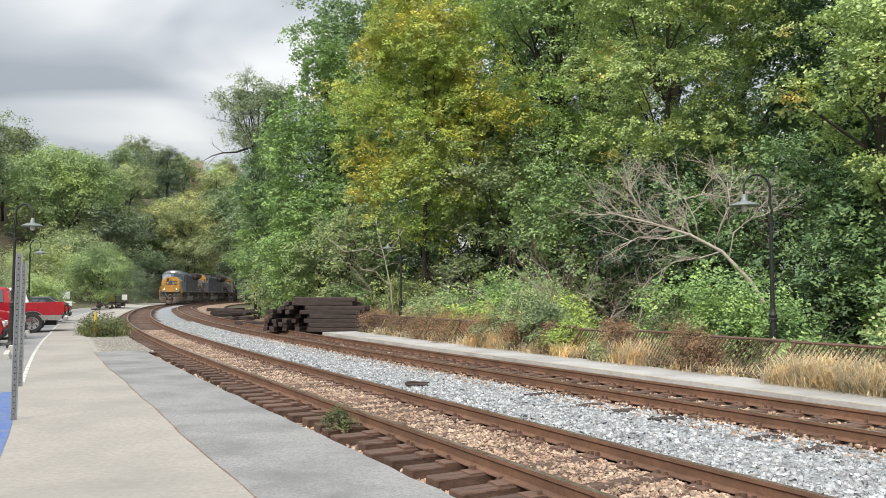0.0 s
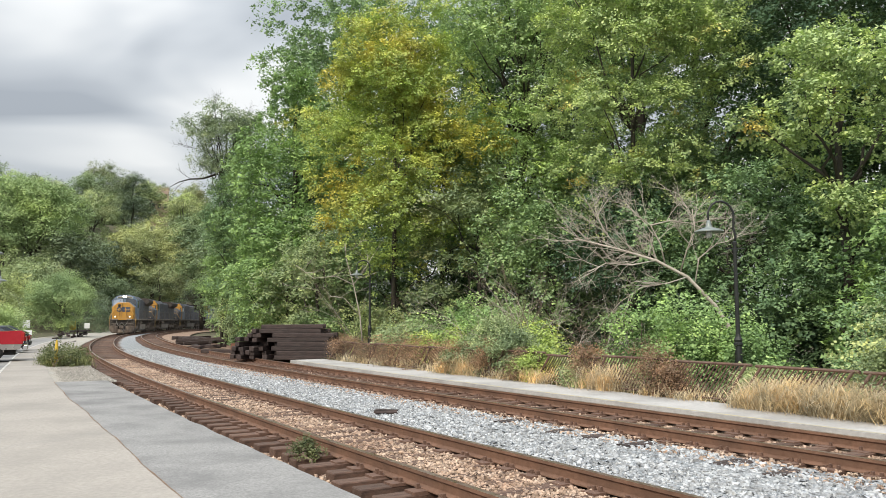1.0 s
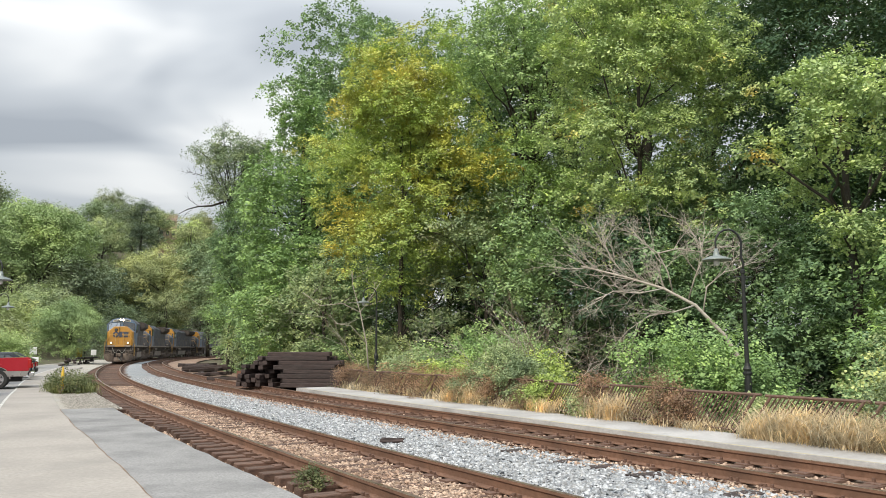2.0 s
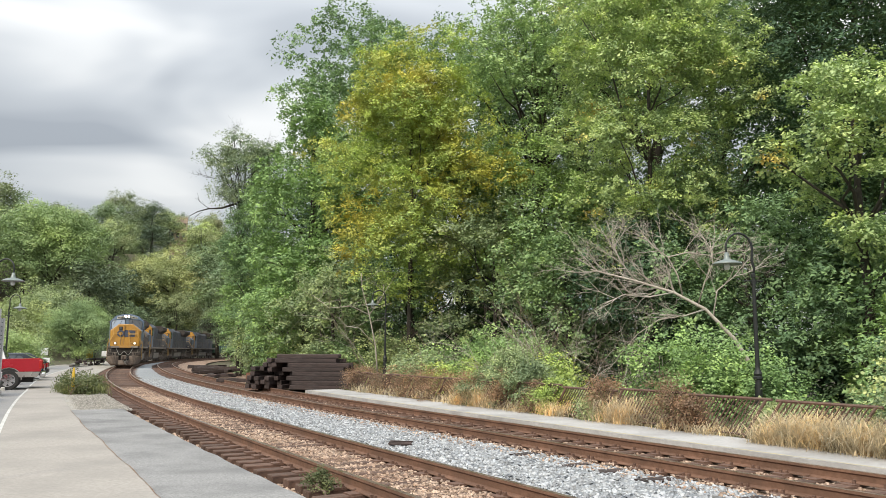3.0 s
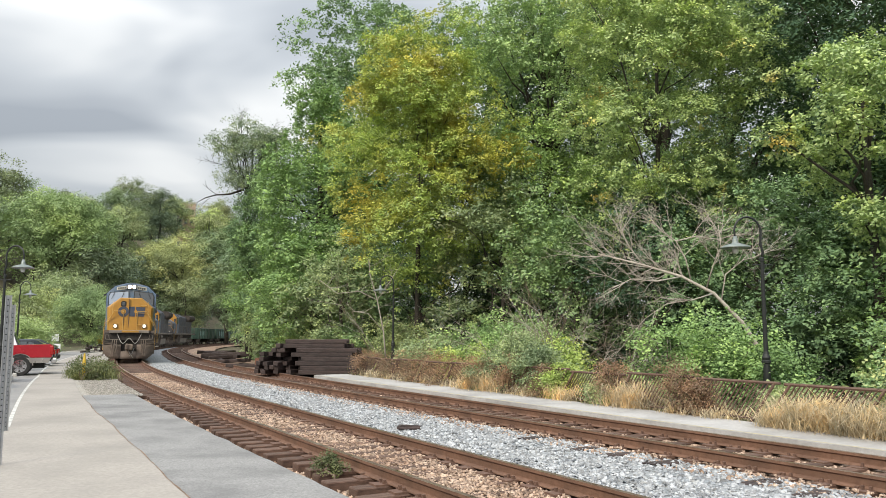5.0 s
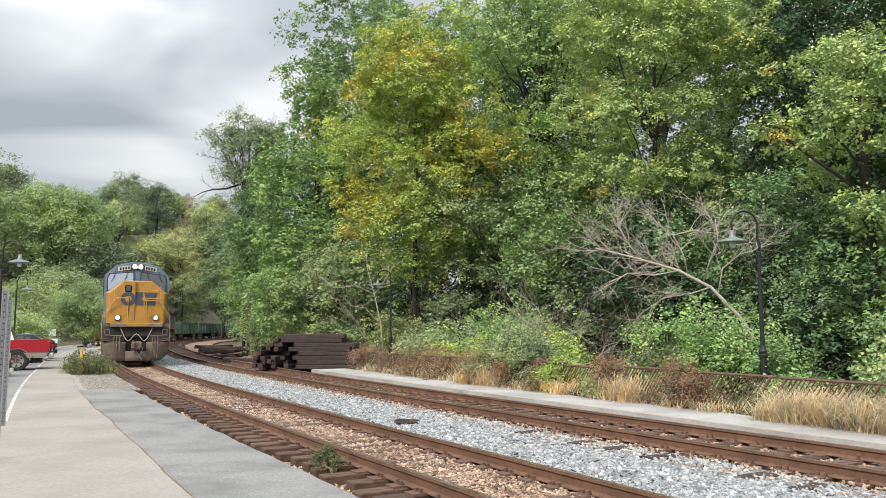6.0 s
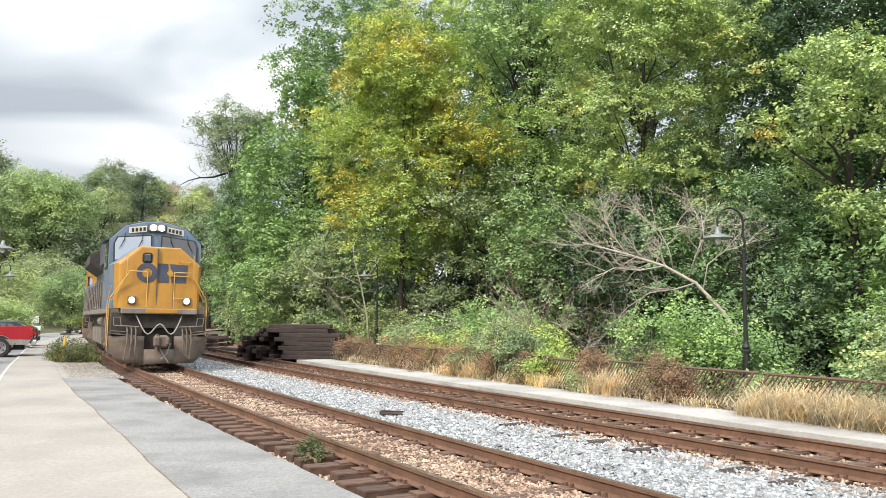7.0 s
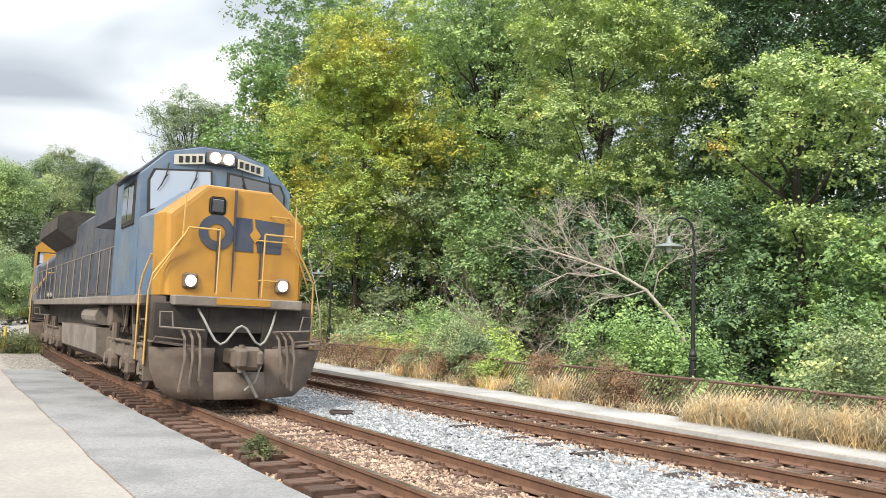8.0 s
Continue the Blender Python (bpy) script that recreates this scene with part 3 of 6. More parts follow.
def make_tree(label, base, height, radii, crown_z, material, seed, lobes=26, spray_n=22, leaf_n=16, leaf=0.2, spray=0.36, trunk_r=0.22,
              lobe=0.34, lean=(0, 0), group="woodland trees", droop=0.3, shell=0.5, bark=None, limbs=9, fine=True):
    """A tree: tapered trunk with limbs, and a crown of sprays of leaves."""
    rg = np.random.default_rng(seed)
    x, y, z = base
    tr = thing("tree", label, "tree", group, m=pose(x, y, z))
    cc = (lean[0], lean[1], crown_z)
    p, o, lc = sprays(rg, cc, radii, lobes, spray_n, leaf_n * (2 if fine else 1), lobe, spray, shell=shell)
    ok = (p[:, 2] > 0.05)
    v, f = leaves(rg, p[ok], leaf * (0.8 if fine else 1.0), droop, out=o[ok], fine=fine)
    mesh_np("crown", v, f, material, tr)
    bm = bmesh.new()
    top = (lean[0] * 0.9, lean[1] * 0.9, min(crown_z + radii[2] * 0.6, height * 0.9))
    path = limb_path(rg, (0, 0, -0.3), top, trunk_r * 0.8, 7)
    tube(bm, path, trunk_r, 8, r1=trunk_r * 0.25)
    pp = np.array(path)
    for i in rg.permutation(len(lc))[:limbs]:
        k = min(max(int((lc[i][2] / max(top[2], 0.1)) * 6 * 0.7), 1), 5)
        tube(bm, limb_path(rg, pp[k], lc[i], 0.25, 5), trunk_r * 0.34, 5, r1=0.02)
    part("trunk", bm, bark or M_BARK, tr, smooth=True)
    return tr


def make_bush(name, label, base, radii, material, seed, lobes=10, spray_n=16, leaf_n=14, leaf=0.12, spray=0.22, group="shrubs", droop=0.1, lobe=0.42, category="shrub", stems=5, fine=False):
    rg = np.random.default_rng(seed)
    x, y, z = base
    b = thing(name, label, category, group, m=pose(x, y, z))
    p, o, lc = sprays(rg, (0, 0, radii[2] * 0.45), radii, lobes, spray_n, leaf_n * (2 if fine else 1), lobe, spray, shell=0.35)
    ok = p[:, 2] > 0.02
    v, f = leaves(rg, p[ok], leaf * (0.8 if fine else 1.0), droop, out=o[ok], fine=fine)
    mesh_np("foliage", v, f, material, b)
    for i in range(min(stems, len(lc))):
        bm = bmesh.new()
        tube(bm, limb_path(rg, (rg.normal(0, 0.1), rg.normal(0, 0.1), -0.1), lc[i], 0.08, 4), 0.022, 5, r1=0.006)
        part("stem", bm, M_TWIG, b)
    return b


def twigs(bm, rnd, p, d, length, r, depth, spread=0.6, up=0.05, n=5):
    """A bare branch that divides."""
    pts = [Vector(p)]
    dd = Vector(d).normalized()
    for i in range(4):
        dd = (dd + Vector((rnd.gauss(0, 0.14), rnd.gauss(0, 0.14), rnd.gauss(0, 0.12) + up))).normalized()
        pts.append(pts[-1] + dd * length / 4)
    tube(bm, pts, r, n, r1=r * 0.45)
    if depth > 0:
        for i in range(rnd.choice((3, 4, 5))):
            k = rnd.choice((1, 2, 2, 3, 3, 4))
            side = Vector((rnd.gauss(0, 1), rnd.gauss(0, 1), rnd.gauss(0, 0.8))).normalized()
            nd = (dd + side * spread * rnd.uniform(0.7, 1.5)).normalized()
            twigs(bm, rnd, pts[k], nd, length * rnd.uniform(0.45, 0.72), r * 0.5, depth - 1, spread, up, max(3, n - 1))


def blades(rg, pts, h, w=0.012, bend=0.5):
    """Grass blades as narrow strips that lean and bow over."""
    n = len(pts)
    a = rg.random(n) * 2 * np.pi
    d = np.stack([np.cos(a), np.sin(a), np.zeros(n)], -1)
    s = np.stack([-np.sin(a), np.cos(a), np.zeros(n)], -1) * w
    hh = (h * (0.35 + 0.9 * rg.random(n) ** 1.5))[:, None]
    b = (bend * (0.2 + 1.1 * rg.random(n)))[:, None] * hh
    z = np.array([0, 0, 1.0])
    mid = pts + z * hh * 0.72 + d * b * 0.5
    tip = pts + z * hh * (1 - 0.7 * rg.random(n)[:, None] * min(bend, 1)) + d * b
    v = np.stack([pts - s, pts + s, mid + s * 0.8, mid - s * 0.8, tip], 1)
    f = np.array([[0, 1, 2], [0, 2, 3], [3, 2, 4]])[None] + (np.arange(n) * 5)[:, None, None]
    return v.reshape(-1, 3), f.reshape(-1, 3)


# ---------------- woodland ----------------
def forest():
    T = make_tree
    # edge trees, from the far tip to the near end
    T("grey-green sparse tree with bare branch tips", (-16.4, 63, -0.6), 20, (3.8, 3.2, 3.6), 16.9, G_GREY, 11, 90, 16, 12, 0.17, 0.27, 0.14, limbs=46, lobe=0.19, shell=0.35)
    T("ivy-clad dark tree under the sparse one", (-14.6, 60.5, -0.6), 15, (2.8, 2.6, 6.6), 9.4, G_MID, 21, 80, 20, 13, 0.17, 0.24, 0.16, lobe=0.24, limbs=4)
    T("ivy-clad low tree beside the far track", (-16.3, 64, -0.6), 9, (2.4, 2.4, 4.4), 5.6, G_FRESH, 22, 56, 20, 13, 0.17, 0.24, 0.14, lobe=0.26, limbs=4)
    T("broad fresh green tree with a full crown", (-8.5, 50, -1), 20, (4.8, 4.4, 9.8), 10.0, G_FRESH, 12, 110, 24, 13, 0.24, 0.26, 0.35, lobe=0.23)
    T("tall green tree rising behind the others", (-5.4, 57, -1), 32, (6.5, 5.5, 11.5), 19.5, G_MID, 13, 110, 24, 12, 0.28, 0.30, 0.4, lobe=0.22)
    T("yellowing tree in early autumn leaf", (-1.5, 38, -1), 19, (4.9, 4.0, 8.4), 11.0, G_YELLOW, 14, 150, 30, 14, 0.16, 0.20, 0.14, lobe=0.21, limbs=5, shell=0.25)
    T("tall tree with dark limbs and an open crown", (5.4, 43, -1), 27, (5.6, 4.8, 12.2), 14.5, G_MAPLE, 15, 120, 26, 13, 0.20, 0.23, 0.30, lobe=0.22, limbs=30)
    T("light green maple touched with yellow", (9.0, 32, -1), 22, (4.4, 3.6, 8.8), 13.2, G_SPRING, 16, 120, 30, 15, 0.16, 0.20, 0.15, lobe=0.19)
    T("bright green maple with hanging branches", (13.0, 23.5, -1), 13, (3.3, 2.6, 4.0), 8.7, G_SPRING, 17, 42, 32, 17, 0.11, 0.16, 0.2, lobe=0.21, fine=False)
    T("dark green tree deep in the wood", (18.5, 33, -1), 24, (5.5, 5, 10), 14, G_DEEP, 18, 120, 22, 12, 0.23, 0.28, 0.3, lobe=0.24, limbs=5)
    T("tall tree deep in the wood", (12.5, 44, -1), 28, (6, 5.5, 12), 15, G_MID, 19, 90, 20, 12, 0.26, 0.30, 0.4, lobe=0.22, limbs=20)
    T("green tree at the end of the wood", (21, 24, -1), 18, (4.5, 4.5, 8), 9, G_DEEP, 20, 90, 13, 13, 0.18, 0.23, 0.3, lobe=0.2)
    # lower storey
    lower = [(12.5, 40, 9.5, 4.6, G_MID), (5.0, 40.5, 10.0, 4.4, G_FRESH), (0.8, 41, 10.5, 4.0, G_MID), (16.5, 31, 9.5, 4.4, G_DEEP), (-11.0, 56, 4.0, 4.0, G_MID), (-8.4, 47, 4.2, 4.0, G_FRESH), (-5.8, 43, 4.6, 4.2, G_SHRUB), (-1.5, 42, 4.4, 4.6, G_MID), (2.6, 37, 5.4, 4.4, G_OLIVE),
             (5.6, 34, 4.8, 4.0, G_MID), (8.6, 32, 5.4, 3.8, G_DEEP), (11.8, 29, 4.8, 4.0, G_MID), (14.0, 25.5, 3.8, 3.6, G_MID), (15.0, 21.0, 3.0, 3.2, G_FRESH),
             (17.5, 26, 4.2, 4.4, G_MID), (1.5, 46, 6.0, 6.0, G_MID), (-8.0, 58, 6.5, 6.5, G_MID), (9.5, 39, 5.0, 5.2, G_MID), (3.5, 50, 5.0, 6.0, G_DEEP), (16, 36, 4.5, 5.5, G_DEEP), (22, 32, 4.5, 5.5, G_DEEP), (-3.5, 50, 4.5, 5.5, G_DEEP)]
    for i, (x, y, cz, r, mt) in enumerate(lower):
        T("small tree of the lower storey with ivy-green leaves", (x, y, -1.2), cz + r, (r, r * 0.8, r * 1.1), cz, mt, 40 + i, 48, 20, 12, 0.19, 0.22, 0.14, lobe=0.28, shell=0.5)
    # dark thicket behind the edge trees; the shade there is put into its leaf colour
    for i, (x, y, r, h) in enumerate(((-7, 52, 4, 4.5), (-1, 47, 4, 4.5), (4, 44, 4, 4.5), (8.5, 40, 4, 4.5), (12, 35, 3.6, 4.2), (15, 31, 3.6, 4.2), (18.5, 29, 3.6, 4.2), (20, 22, 3.2, 4), (17.5, 19, 2.6, 3.4), (10, 34, 3, 3), (13.5, 28.5, 3, 3), (6, 38, 3, 3))):
        make_bush("thicket", "dark green thicket under the trees", (x, y, -1.3), (r * 1.2, r * 0.7, h), G_DEEP, 180 + i, 30, 14, 10, 0.24, 0.30, "thickets", lobe=0.3, fine=True)
    for i, (x, y) in enumerate(((17, 46), (22, 41), (26, 34), (9, 52), (3, 55))):
        T("tall green tree filling the back of the wood", (x, y, -1.2), 30, (5.5, 5.5, 12.5), 17, G_DEEP if i % 2 else G_MID, 90 + i, 110, 12, 12, 0.30, 0.36, 0.4, lobe=0.2)
    # closing rows behind
    back = [(-11, 72), (-3, 72), (5, 68), (13, 64), (21, 58), (28, 48), (32, 36), (30, 26), (26, 18)]
    for i, (x, y) in enumerate(back):
        T("tall dark tree at the back of the wood", (x, y, -1.2), 22, (6.5, 6.5, 11), 9.5, G_DEEP, 70 + i, 60, 9, 7, 0.55, 0.7, 0.4, lobe=0.24, shell=0.3)


def undergrowth():
    B = make_bush
    spec = [(52, -10.8, 2.2, 2.4, G_SHRUB), (46, -10.8, 2.0, 2.2, G_SHRUB),
            (40, -10.4, 2.2, 2.0, G_MID), (35, -11.4, 2.0, 2.4, G_SHRUB), (30.4, -11.4, 1.5, 1.8, G_OLIVE), (28, -9.6, 1.6, 1.5, G_SHRUB), (26.0, -11.2, 1.8, 2.4, G_FRESH),
            (24.5, -9.2, 1.2, 1.3, G_YELLOW), (22.6, -10.2, 1.6, 2.2, G_FRESH), (21, -9.0, 1.2, 1.5, G_SHRUB), (20, -8.6, 1.1, 1.4, G_OLIVE), (14.8, -9.3, 1.4, 1.9, G_FRESH),
            (13.4, -9.6, 1.3, 1.9, G_FRESH), (12.2, -9.8, 1.1, 1.7, G_FRESH), (18.6, -8.9, 0.9, 1.3, G_YELLOW), (17.6, -8.5, 0.8, 1.0, G_OLIVE), (11.0, -8.9, 0.7, 0.9, G_OLIVE), (8.6, -9.0, 1.2, 1.5, G_SHRUB), (7, -9.8, 1.6, 2.2, G_SHRUB), (9.8, -11.9, 1.5, 2.0, G_MID), (5.4, -9, 1.4, 1.8, G_SHRUB)]
    for i, (s, o, r, h, mt) in enumerate(spec):
        p = line(s, o, -0.5)
        B("shrub", "leafy green shrub behind the leaning fence", p, (r, r * 0.9, h), mt, 120 + i, 22, 20, 22, 0.048 + 0.0013 * s, 0.13 + 0.002 * s)
    for i, (x, y, r, h, mt) in enumerate(((-13.4, 58, 2.4, 3.6, G_SHRUB), (-15.8, 66, 2.4, 4.2, G_OLIVE), (-17.8, 75, 2.8, 5.0, G_SHRUB), (-20.4, 86, 3.0, 5.5, G_OLIVE), (-23.2, 98, 3.2, 6, G_MID), (-26, 112, 4, 7, G_MID), (-29, 128, 4, 8, G_OLIVE))):
        B("shrub", "pale green shrub beside the far track", (x, y, -0.5), (r, r, h), mt, 140 + i, 24, 16, 14, 0.13 + 0.001 * y, 0.24, fine=True)
    B("shrub", "tall ivy-green growth under the sparse tree", (-12.0, 61, -0.5), (3.0, 2.6, 10), G_MID, 150, 40, 18, 14, 0.18, 0.26, fine=True, lobe=0.3)
    B("shrub", "tall ivy-green growth beside the sparse tree", (-13.6, 66, -0.5), (2.6, 2.6, 8), G_DEEP, 151, 34, 18, 14, 0.18, 0.26, fine=True, lobe=0.3)
    for i, (s, o, r, h, mt) in enumerate(((18.3, -7.9, 0.75, 1.25, G_OLIVE), (19.3, -8.0, 0.8, 1.5, G_SHRUB), (17.0, -7.75, 0.55, 0.8, G_YELLOW), (20.5, -7.7, 0.7, 0.9, G_OLIVE), (15.2, -7.6, 0.45, 0.55, G_SHRUB), (8.0, -8.3, 0.8, 1.5, G_OLIVE))):
        B("weed_clump", "tall mixed green and dry weeds growing over the railing", line(s, o, -0.05), (r, r * 0.8, h), mt, 340 + i, 20, 20, 22, 0.05, 0.12, "tall weeds by the railing", category="weeds", stems=9)
    weeds = [(30, -7.6, 0.9, 0.9), (27.5, -7.7, 0.9, 0.8), (25, -7.7, 1.0, 0.9), (23, -7.6, 0.9, 0.8), (14.9, -7.5, 0.6, 0.8), (12.7, -7.45, 0.6, 0.95), (33, -8.2, 1.2, 1.1), (17.5, -7.5, 0.5, 0.6), (20.6, -7.6, 0.8, 1.0), (19.0, -7.55, 0.6, 0.8), (12.2, -7.5, 0.4, 0.6), (6.6, -7.8, 0.6, 0.9), (5.2, -7.7, 0.7, 0.9)]
    for i, (s, o, r, h) in enumerate(weeds):
        p = line(s, o, -0.05)
        B("weed_clump", "brown seeding weeds growing through the fence", p, (r, r * 0.7, h), G_WEED, 160 + i, 16, 18, 18, 0.034, 0.12, "weeds by the fence", category="weeds", stems=9)


def far_trees():
    protos = []
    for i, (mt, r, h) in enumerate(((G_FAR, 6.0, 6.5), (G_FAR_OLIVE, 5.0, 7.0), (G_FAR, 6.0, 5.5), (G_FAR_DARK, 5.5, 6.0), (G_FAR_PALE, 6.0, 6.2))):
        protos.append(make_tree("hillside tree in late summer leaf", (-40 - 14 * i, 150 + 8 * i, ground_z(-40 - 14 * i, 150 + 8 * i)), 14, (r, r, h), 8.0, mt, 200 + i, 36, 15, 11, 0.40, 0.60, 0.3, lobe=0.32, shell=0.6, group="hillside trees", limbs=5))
    rnd = random.Random(5)
    done = []
    for a in range(2600):
        az = rnd.uniform(101, 125) if a % 3 else rnd.uniform(103, 112)
        r = rnd.uniform(118, 320)
        x, y = r * math.cos(radians(az)), r * math.sin(radians(az))
        gap = 8.6
        s_near = min(math.hypot(x - _cx[k], y - _cy[k]) for k in range(160, 520, 6))
        if az > 115 and r < 132:
            continue
        if r > 215 and abs(az - 108.7) < 0.8 and r < 275:
            continue
        if s_near < 13 or any(math.hypot(x - u, y - v) < gap for u, v in done):
            continue
        done.append((x, y))
        if len(done) > 105:
            break
        k = rnd.uniform(0.85, 1.35)
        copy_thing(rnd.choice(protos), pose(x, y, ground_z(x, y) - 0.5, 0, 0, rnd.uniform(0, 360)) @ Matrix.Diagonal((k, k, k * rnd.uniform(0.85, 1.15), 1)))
    T = make_tree
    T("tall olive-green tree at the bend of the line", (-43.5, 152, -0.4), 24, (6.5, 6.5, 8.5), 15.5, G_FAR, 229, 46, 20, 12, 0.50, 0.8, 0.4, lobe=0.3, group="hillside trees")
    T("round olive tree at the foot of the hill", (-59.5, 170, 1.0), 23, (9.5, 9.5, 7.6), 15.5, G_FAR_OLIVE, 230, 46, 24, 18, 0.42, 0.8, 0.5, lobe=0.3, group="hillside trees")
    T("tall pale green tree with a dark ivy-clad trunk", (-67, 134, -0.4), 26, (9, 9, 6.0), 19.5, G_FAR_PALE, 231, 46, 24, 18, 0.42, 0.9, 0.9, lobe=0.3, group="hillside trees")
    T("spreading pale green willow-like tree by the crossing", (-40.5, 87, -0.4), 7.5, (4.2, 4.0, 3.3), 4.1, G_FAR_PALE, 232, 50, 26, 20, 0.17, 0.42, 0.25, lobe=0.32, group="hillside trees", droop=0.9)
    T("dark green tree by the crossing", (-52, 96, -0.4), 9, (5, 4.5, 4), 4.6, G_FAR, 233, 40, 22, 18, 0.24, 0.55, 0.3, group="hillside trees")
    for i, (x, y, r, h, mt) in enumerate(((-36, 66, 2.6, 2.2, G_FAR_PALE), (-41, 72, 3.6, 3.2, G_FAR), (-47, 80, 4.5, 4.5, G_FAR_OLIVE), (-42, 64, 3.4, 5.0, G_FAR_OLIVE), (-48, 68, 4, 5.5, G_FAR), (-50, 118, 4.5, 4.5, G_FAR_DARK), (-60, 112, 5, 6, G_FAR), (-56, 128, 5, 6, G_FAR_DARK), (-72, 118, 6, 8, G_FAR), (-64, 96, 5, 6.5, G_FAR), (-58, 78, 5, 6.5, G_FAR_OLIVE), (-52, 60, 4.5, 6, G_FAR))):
        make_bush("shrub", "leafy bank of shrubs beyond the car park", (x, y, -0.4), (r, r, h), mt, 240 + i, 18, 22, 16, 0.19, 0.38, "far shrubs", fine=True)


build_track("near_track", lambda s: 0.0, -20, 330, 3, "rusty near railway track on timber sleepers")
build_track("far_track", far_off, -20, 330, 4, "rusty far railway track with fouled ballast")
stones("white_ballast", 52000, 4, 50, -0.86, 1.22, -0.160, 0.035, M_STONE_W, 21, "pale grey crushed stone ballast between the tracks", (0, 1))
stones("tan_ballast", 30000, 4, 40, -0.66, 0.66, -0.192, 0.031, M_STONE_T, 22, "rust-stained tan ballast stones between the sleepers")
stones("edge_ballast", 9000, 4, 34, 0.85, 1.70, -0.290, 0.030, M_STONE_T, 23, "rust-stained tan ballast stones by the platform")
stones("stray_ballast", 3200, 4, 34, 0.98, 1.75, -0.150, 0.026, M_STONE_T, 27, "stray rust-stained stones at the edge of the pale ballast", (1, 1))
stones("far_ballast", 14000, 4, 30, -1.25, 1.25, -0.213, 0.032, M_STONE_T, 24, "rust-stained tan ballast stones under the far track", (1, 1))
stones("verge_gravel", 9000, 24.5, 34, 1.45, 3.0, -0.10, 0.022, M_STONE_P, 25, "pale loose gravel at the end of the asphalt")
forest()
undergrowth()
far_trees()


# ---------------- train ----------------
M_YEL = surface("locomotive_yellow", (0.37, 0.185, 0.022), (0.43, 0.22, 0.03), 2.5, (0.27, 0.14, 0.035), 0.9, 0.6, 0.45, bump=0.04, bump_scale=6)
M_BLUE = surface("locomotive_blue", (0.065, 0.115, 0.19), (0.105, 0.165, 0.25), 2.5, (0.17, 0.18, 0.19), 0.7, 0.8, 0.45, bump=0.04, bump_scale=6)
M_HOOD = surface("grimy_dark_blue", (0.030, 0.040, 0.062), (0.068, 0.080, 0.105), 2.0, (0.10, 0.09, 0.08), 0.6, 0.7, 0.55, bump=0.05, bump_scale=8)
M_GRIME = surface("road_grime", (0.075, 0.058, 0.047), (0.15, 0.12, 0.10), 3.0, (0.19, 0.155, 0.125), 0.8, 0.7, 0.85, bump=0.15, bump_scale=30)
M_DARK = surface("black_underframe", (0.016, 0.014, 0.013), (0.045, 0.038, 0.034), 5.0, (0.09, 0.072, 0.06), 1.0, 0.5, 0.8, bump=0.15, bump_scale=30)
M_PLOW = surface("dusty_plough", (0.10, 0.08, 0.067), (0.19, 0.155, 0.13), 3.0, (0.10, 0.07, 0.055), 0.9, 0.7, 0.85, bump=0.12, bump_scale=25)
M_SILL = surface("dusty_sill", (0.16, 0.14, 0.12), (0.25, 0.22, 0.19), 4.0, (0.10, 0.08, 0.07), 1.2, 0.6, 0.8, bump=0.1)
M_MARK = surface("dark_blue_mark", (0.022, 0.035, 0.07), (0.04, 0.055, 0.10), 3.0, (0.10, 0.085, 0.05), 1.2, 0.5, 0.5, bump=0.02)
M_HOSE = surface("grey_hose", (0.20, 0.20, 0.19), (0.34, 0.33, 0.31), 10, None, rough=0.7, bump=0.1)
M_BOARD = surface("cream_number_board", (0.385, 0.378, 0.329), (0.462, 0.455, 0.399), 6, (0.40, 0.38, 0.32), 2.0, 0.5, 0.6, bump=0.02)
M_RAILING = surface("handrail_yellow", (0.50, 0.30, 0.07), (0.60, 0.38, 0.12), 8, (0.30, 0.20, 0.10), 2.0, 0.5, 0.5, bump=0.05)
M_WHEEL = surface("wheel_steel", (0.06, 0.05, 0.045), (0.13, 0.11, 0.10), 6, (0.16, 0.09, 0.06), 1.5, 0.5, 0.6, 0.5, 0.1)
M_RUBBER = surface("black_rubber", (0.012, 0.012, 0.012), (0.022, 0.022, 0.022), 10, None, rough=0.7, bump=0.05)
M_GOND = surface("dull_green_wagon", (0.06, 0.13, 0.095), (0.10, 0.18, 0.135), 1.5, (0.085, 0.05, 0.035), 0.4, 0.7, 0.75, bump=0.1)
M_GRAF = surface("faded_paint_tag", (0.16, 0.30, 0.27), (0.25, 0.40, 0.36), 2.0, (0.10, 0.14, 0.13), 1.0, 0.6, 0.7, bump=0.02)
M_LIT = glow("headlight_lit", (1.0, 0.74, 0.42), 26.0)
M_LIT2 = glow("ditch_light_lit", (1.0, 0.82, 0.54), 2.2)
M_LENS = surface("unlit_lens", (0.35, 0.35, 0.33), (0.5, 0.5, 0.48), 4, None, rough=0.15, bump=0)


def glassy(name, tint, rough=0.05):
    mat = bpy.data.materials.new(name)
    nt = nodes_of(mat)
    out = nt.nodes.new("ShaderNodeOutputMaterial")
    bs = nt.nodes.new("ShaderNodeBsdfPrincipled")
    bs.inputs["Base Color"].default_value = (*tint, 1)
    bs.inputs["Roughness"].default_value = rough
    bs.inputs["Coat Weight"].default_value = 1.0
    bs.inputs["Coat Roughness"].default_value = 0.03
    bs.inputs["Specular IOR Level"].default_value = 0.8
    n = noise_at(nt, 3.0, 3)
    bp = nt.nodes.new("ShaderNodeBump")
    bp.inputs["Strength"].default_value = 0.05
    nt.links.new(n, bp.inputs["Height"])
    nt.links.new(bp.outputs[0], bs.inputs["Normal"])
    nt.links.new(bs.outputs[0], out.inputs[0])
    return mat


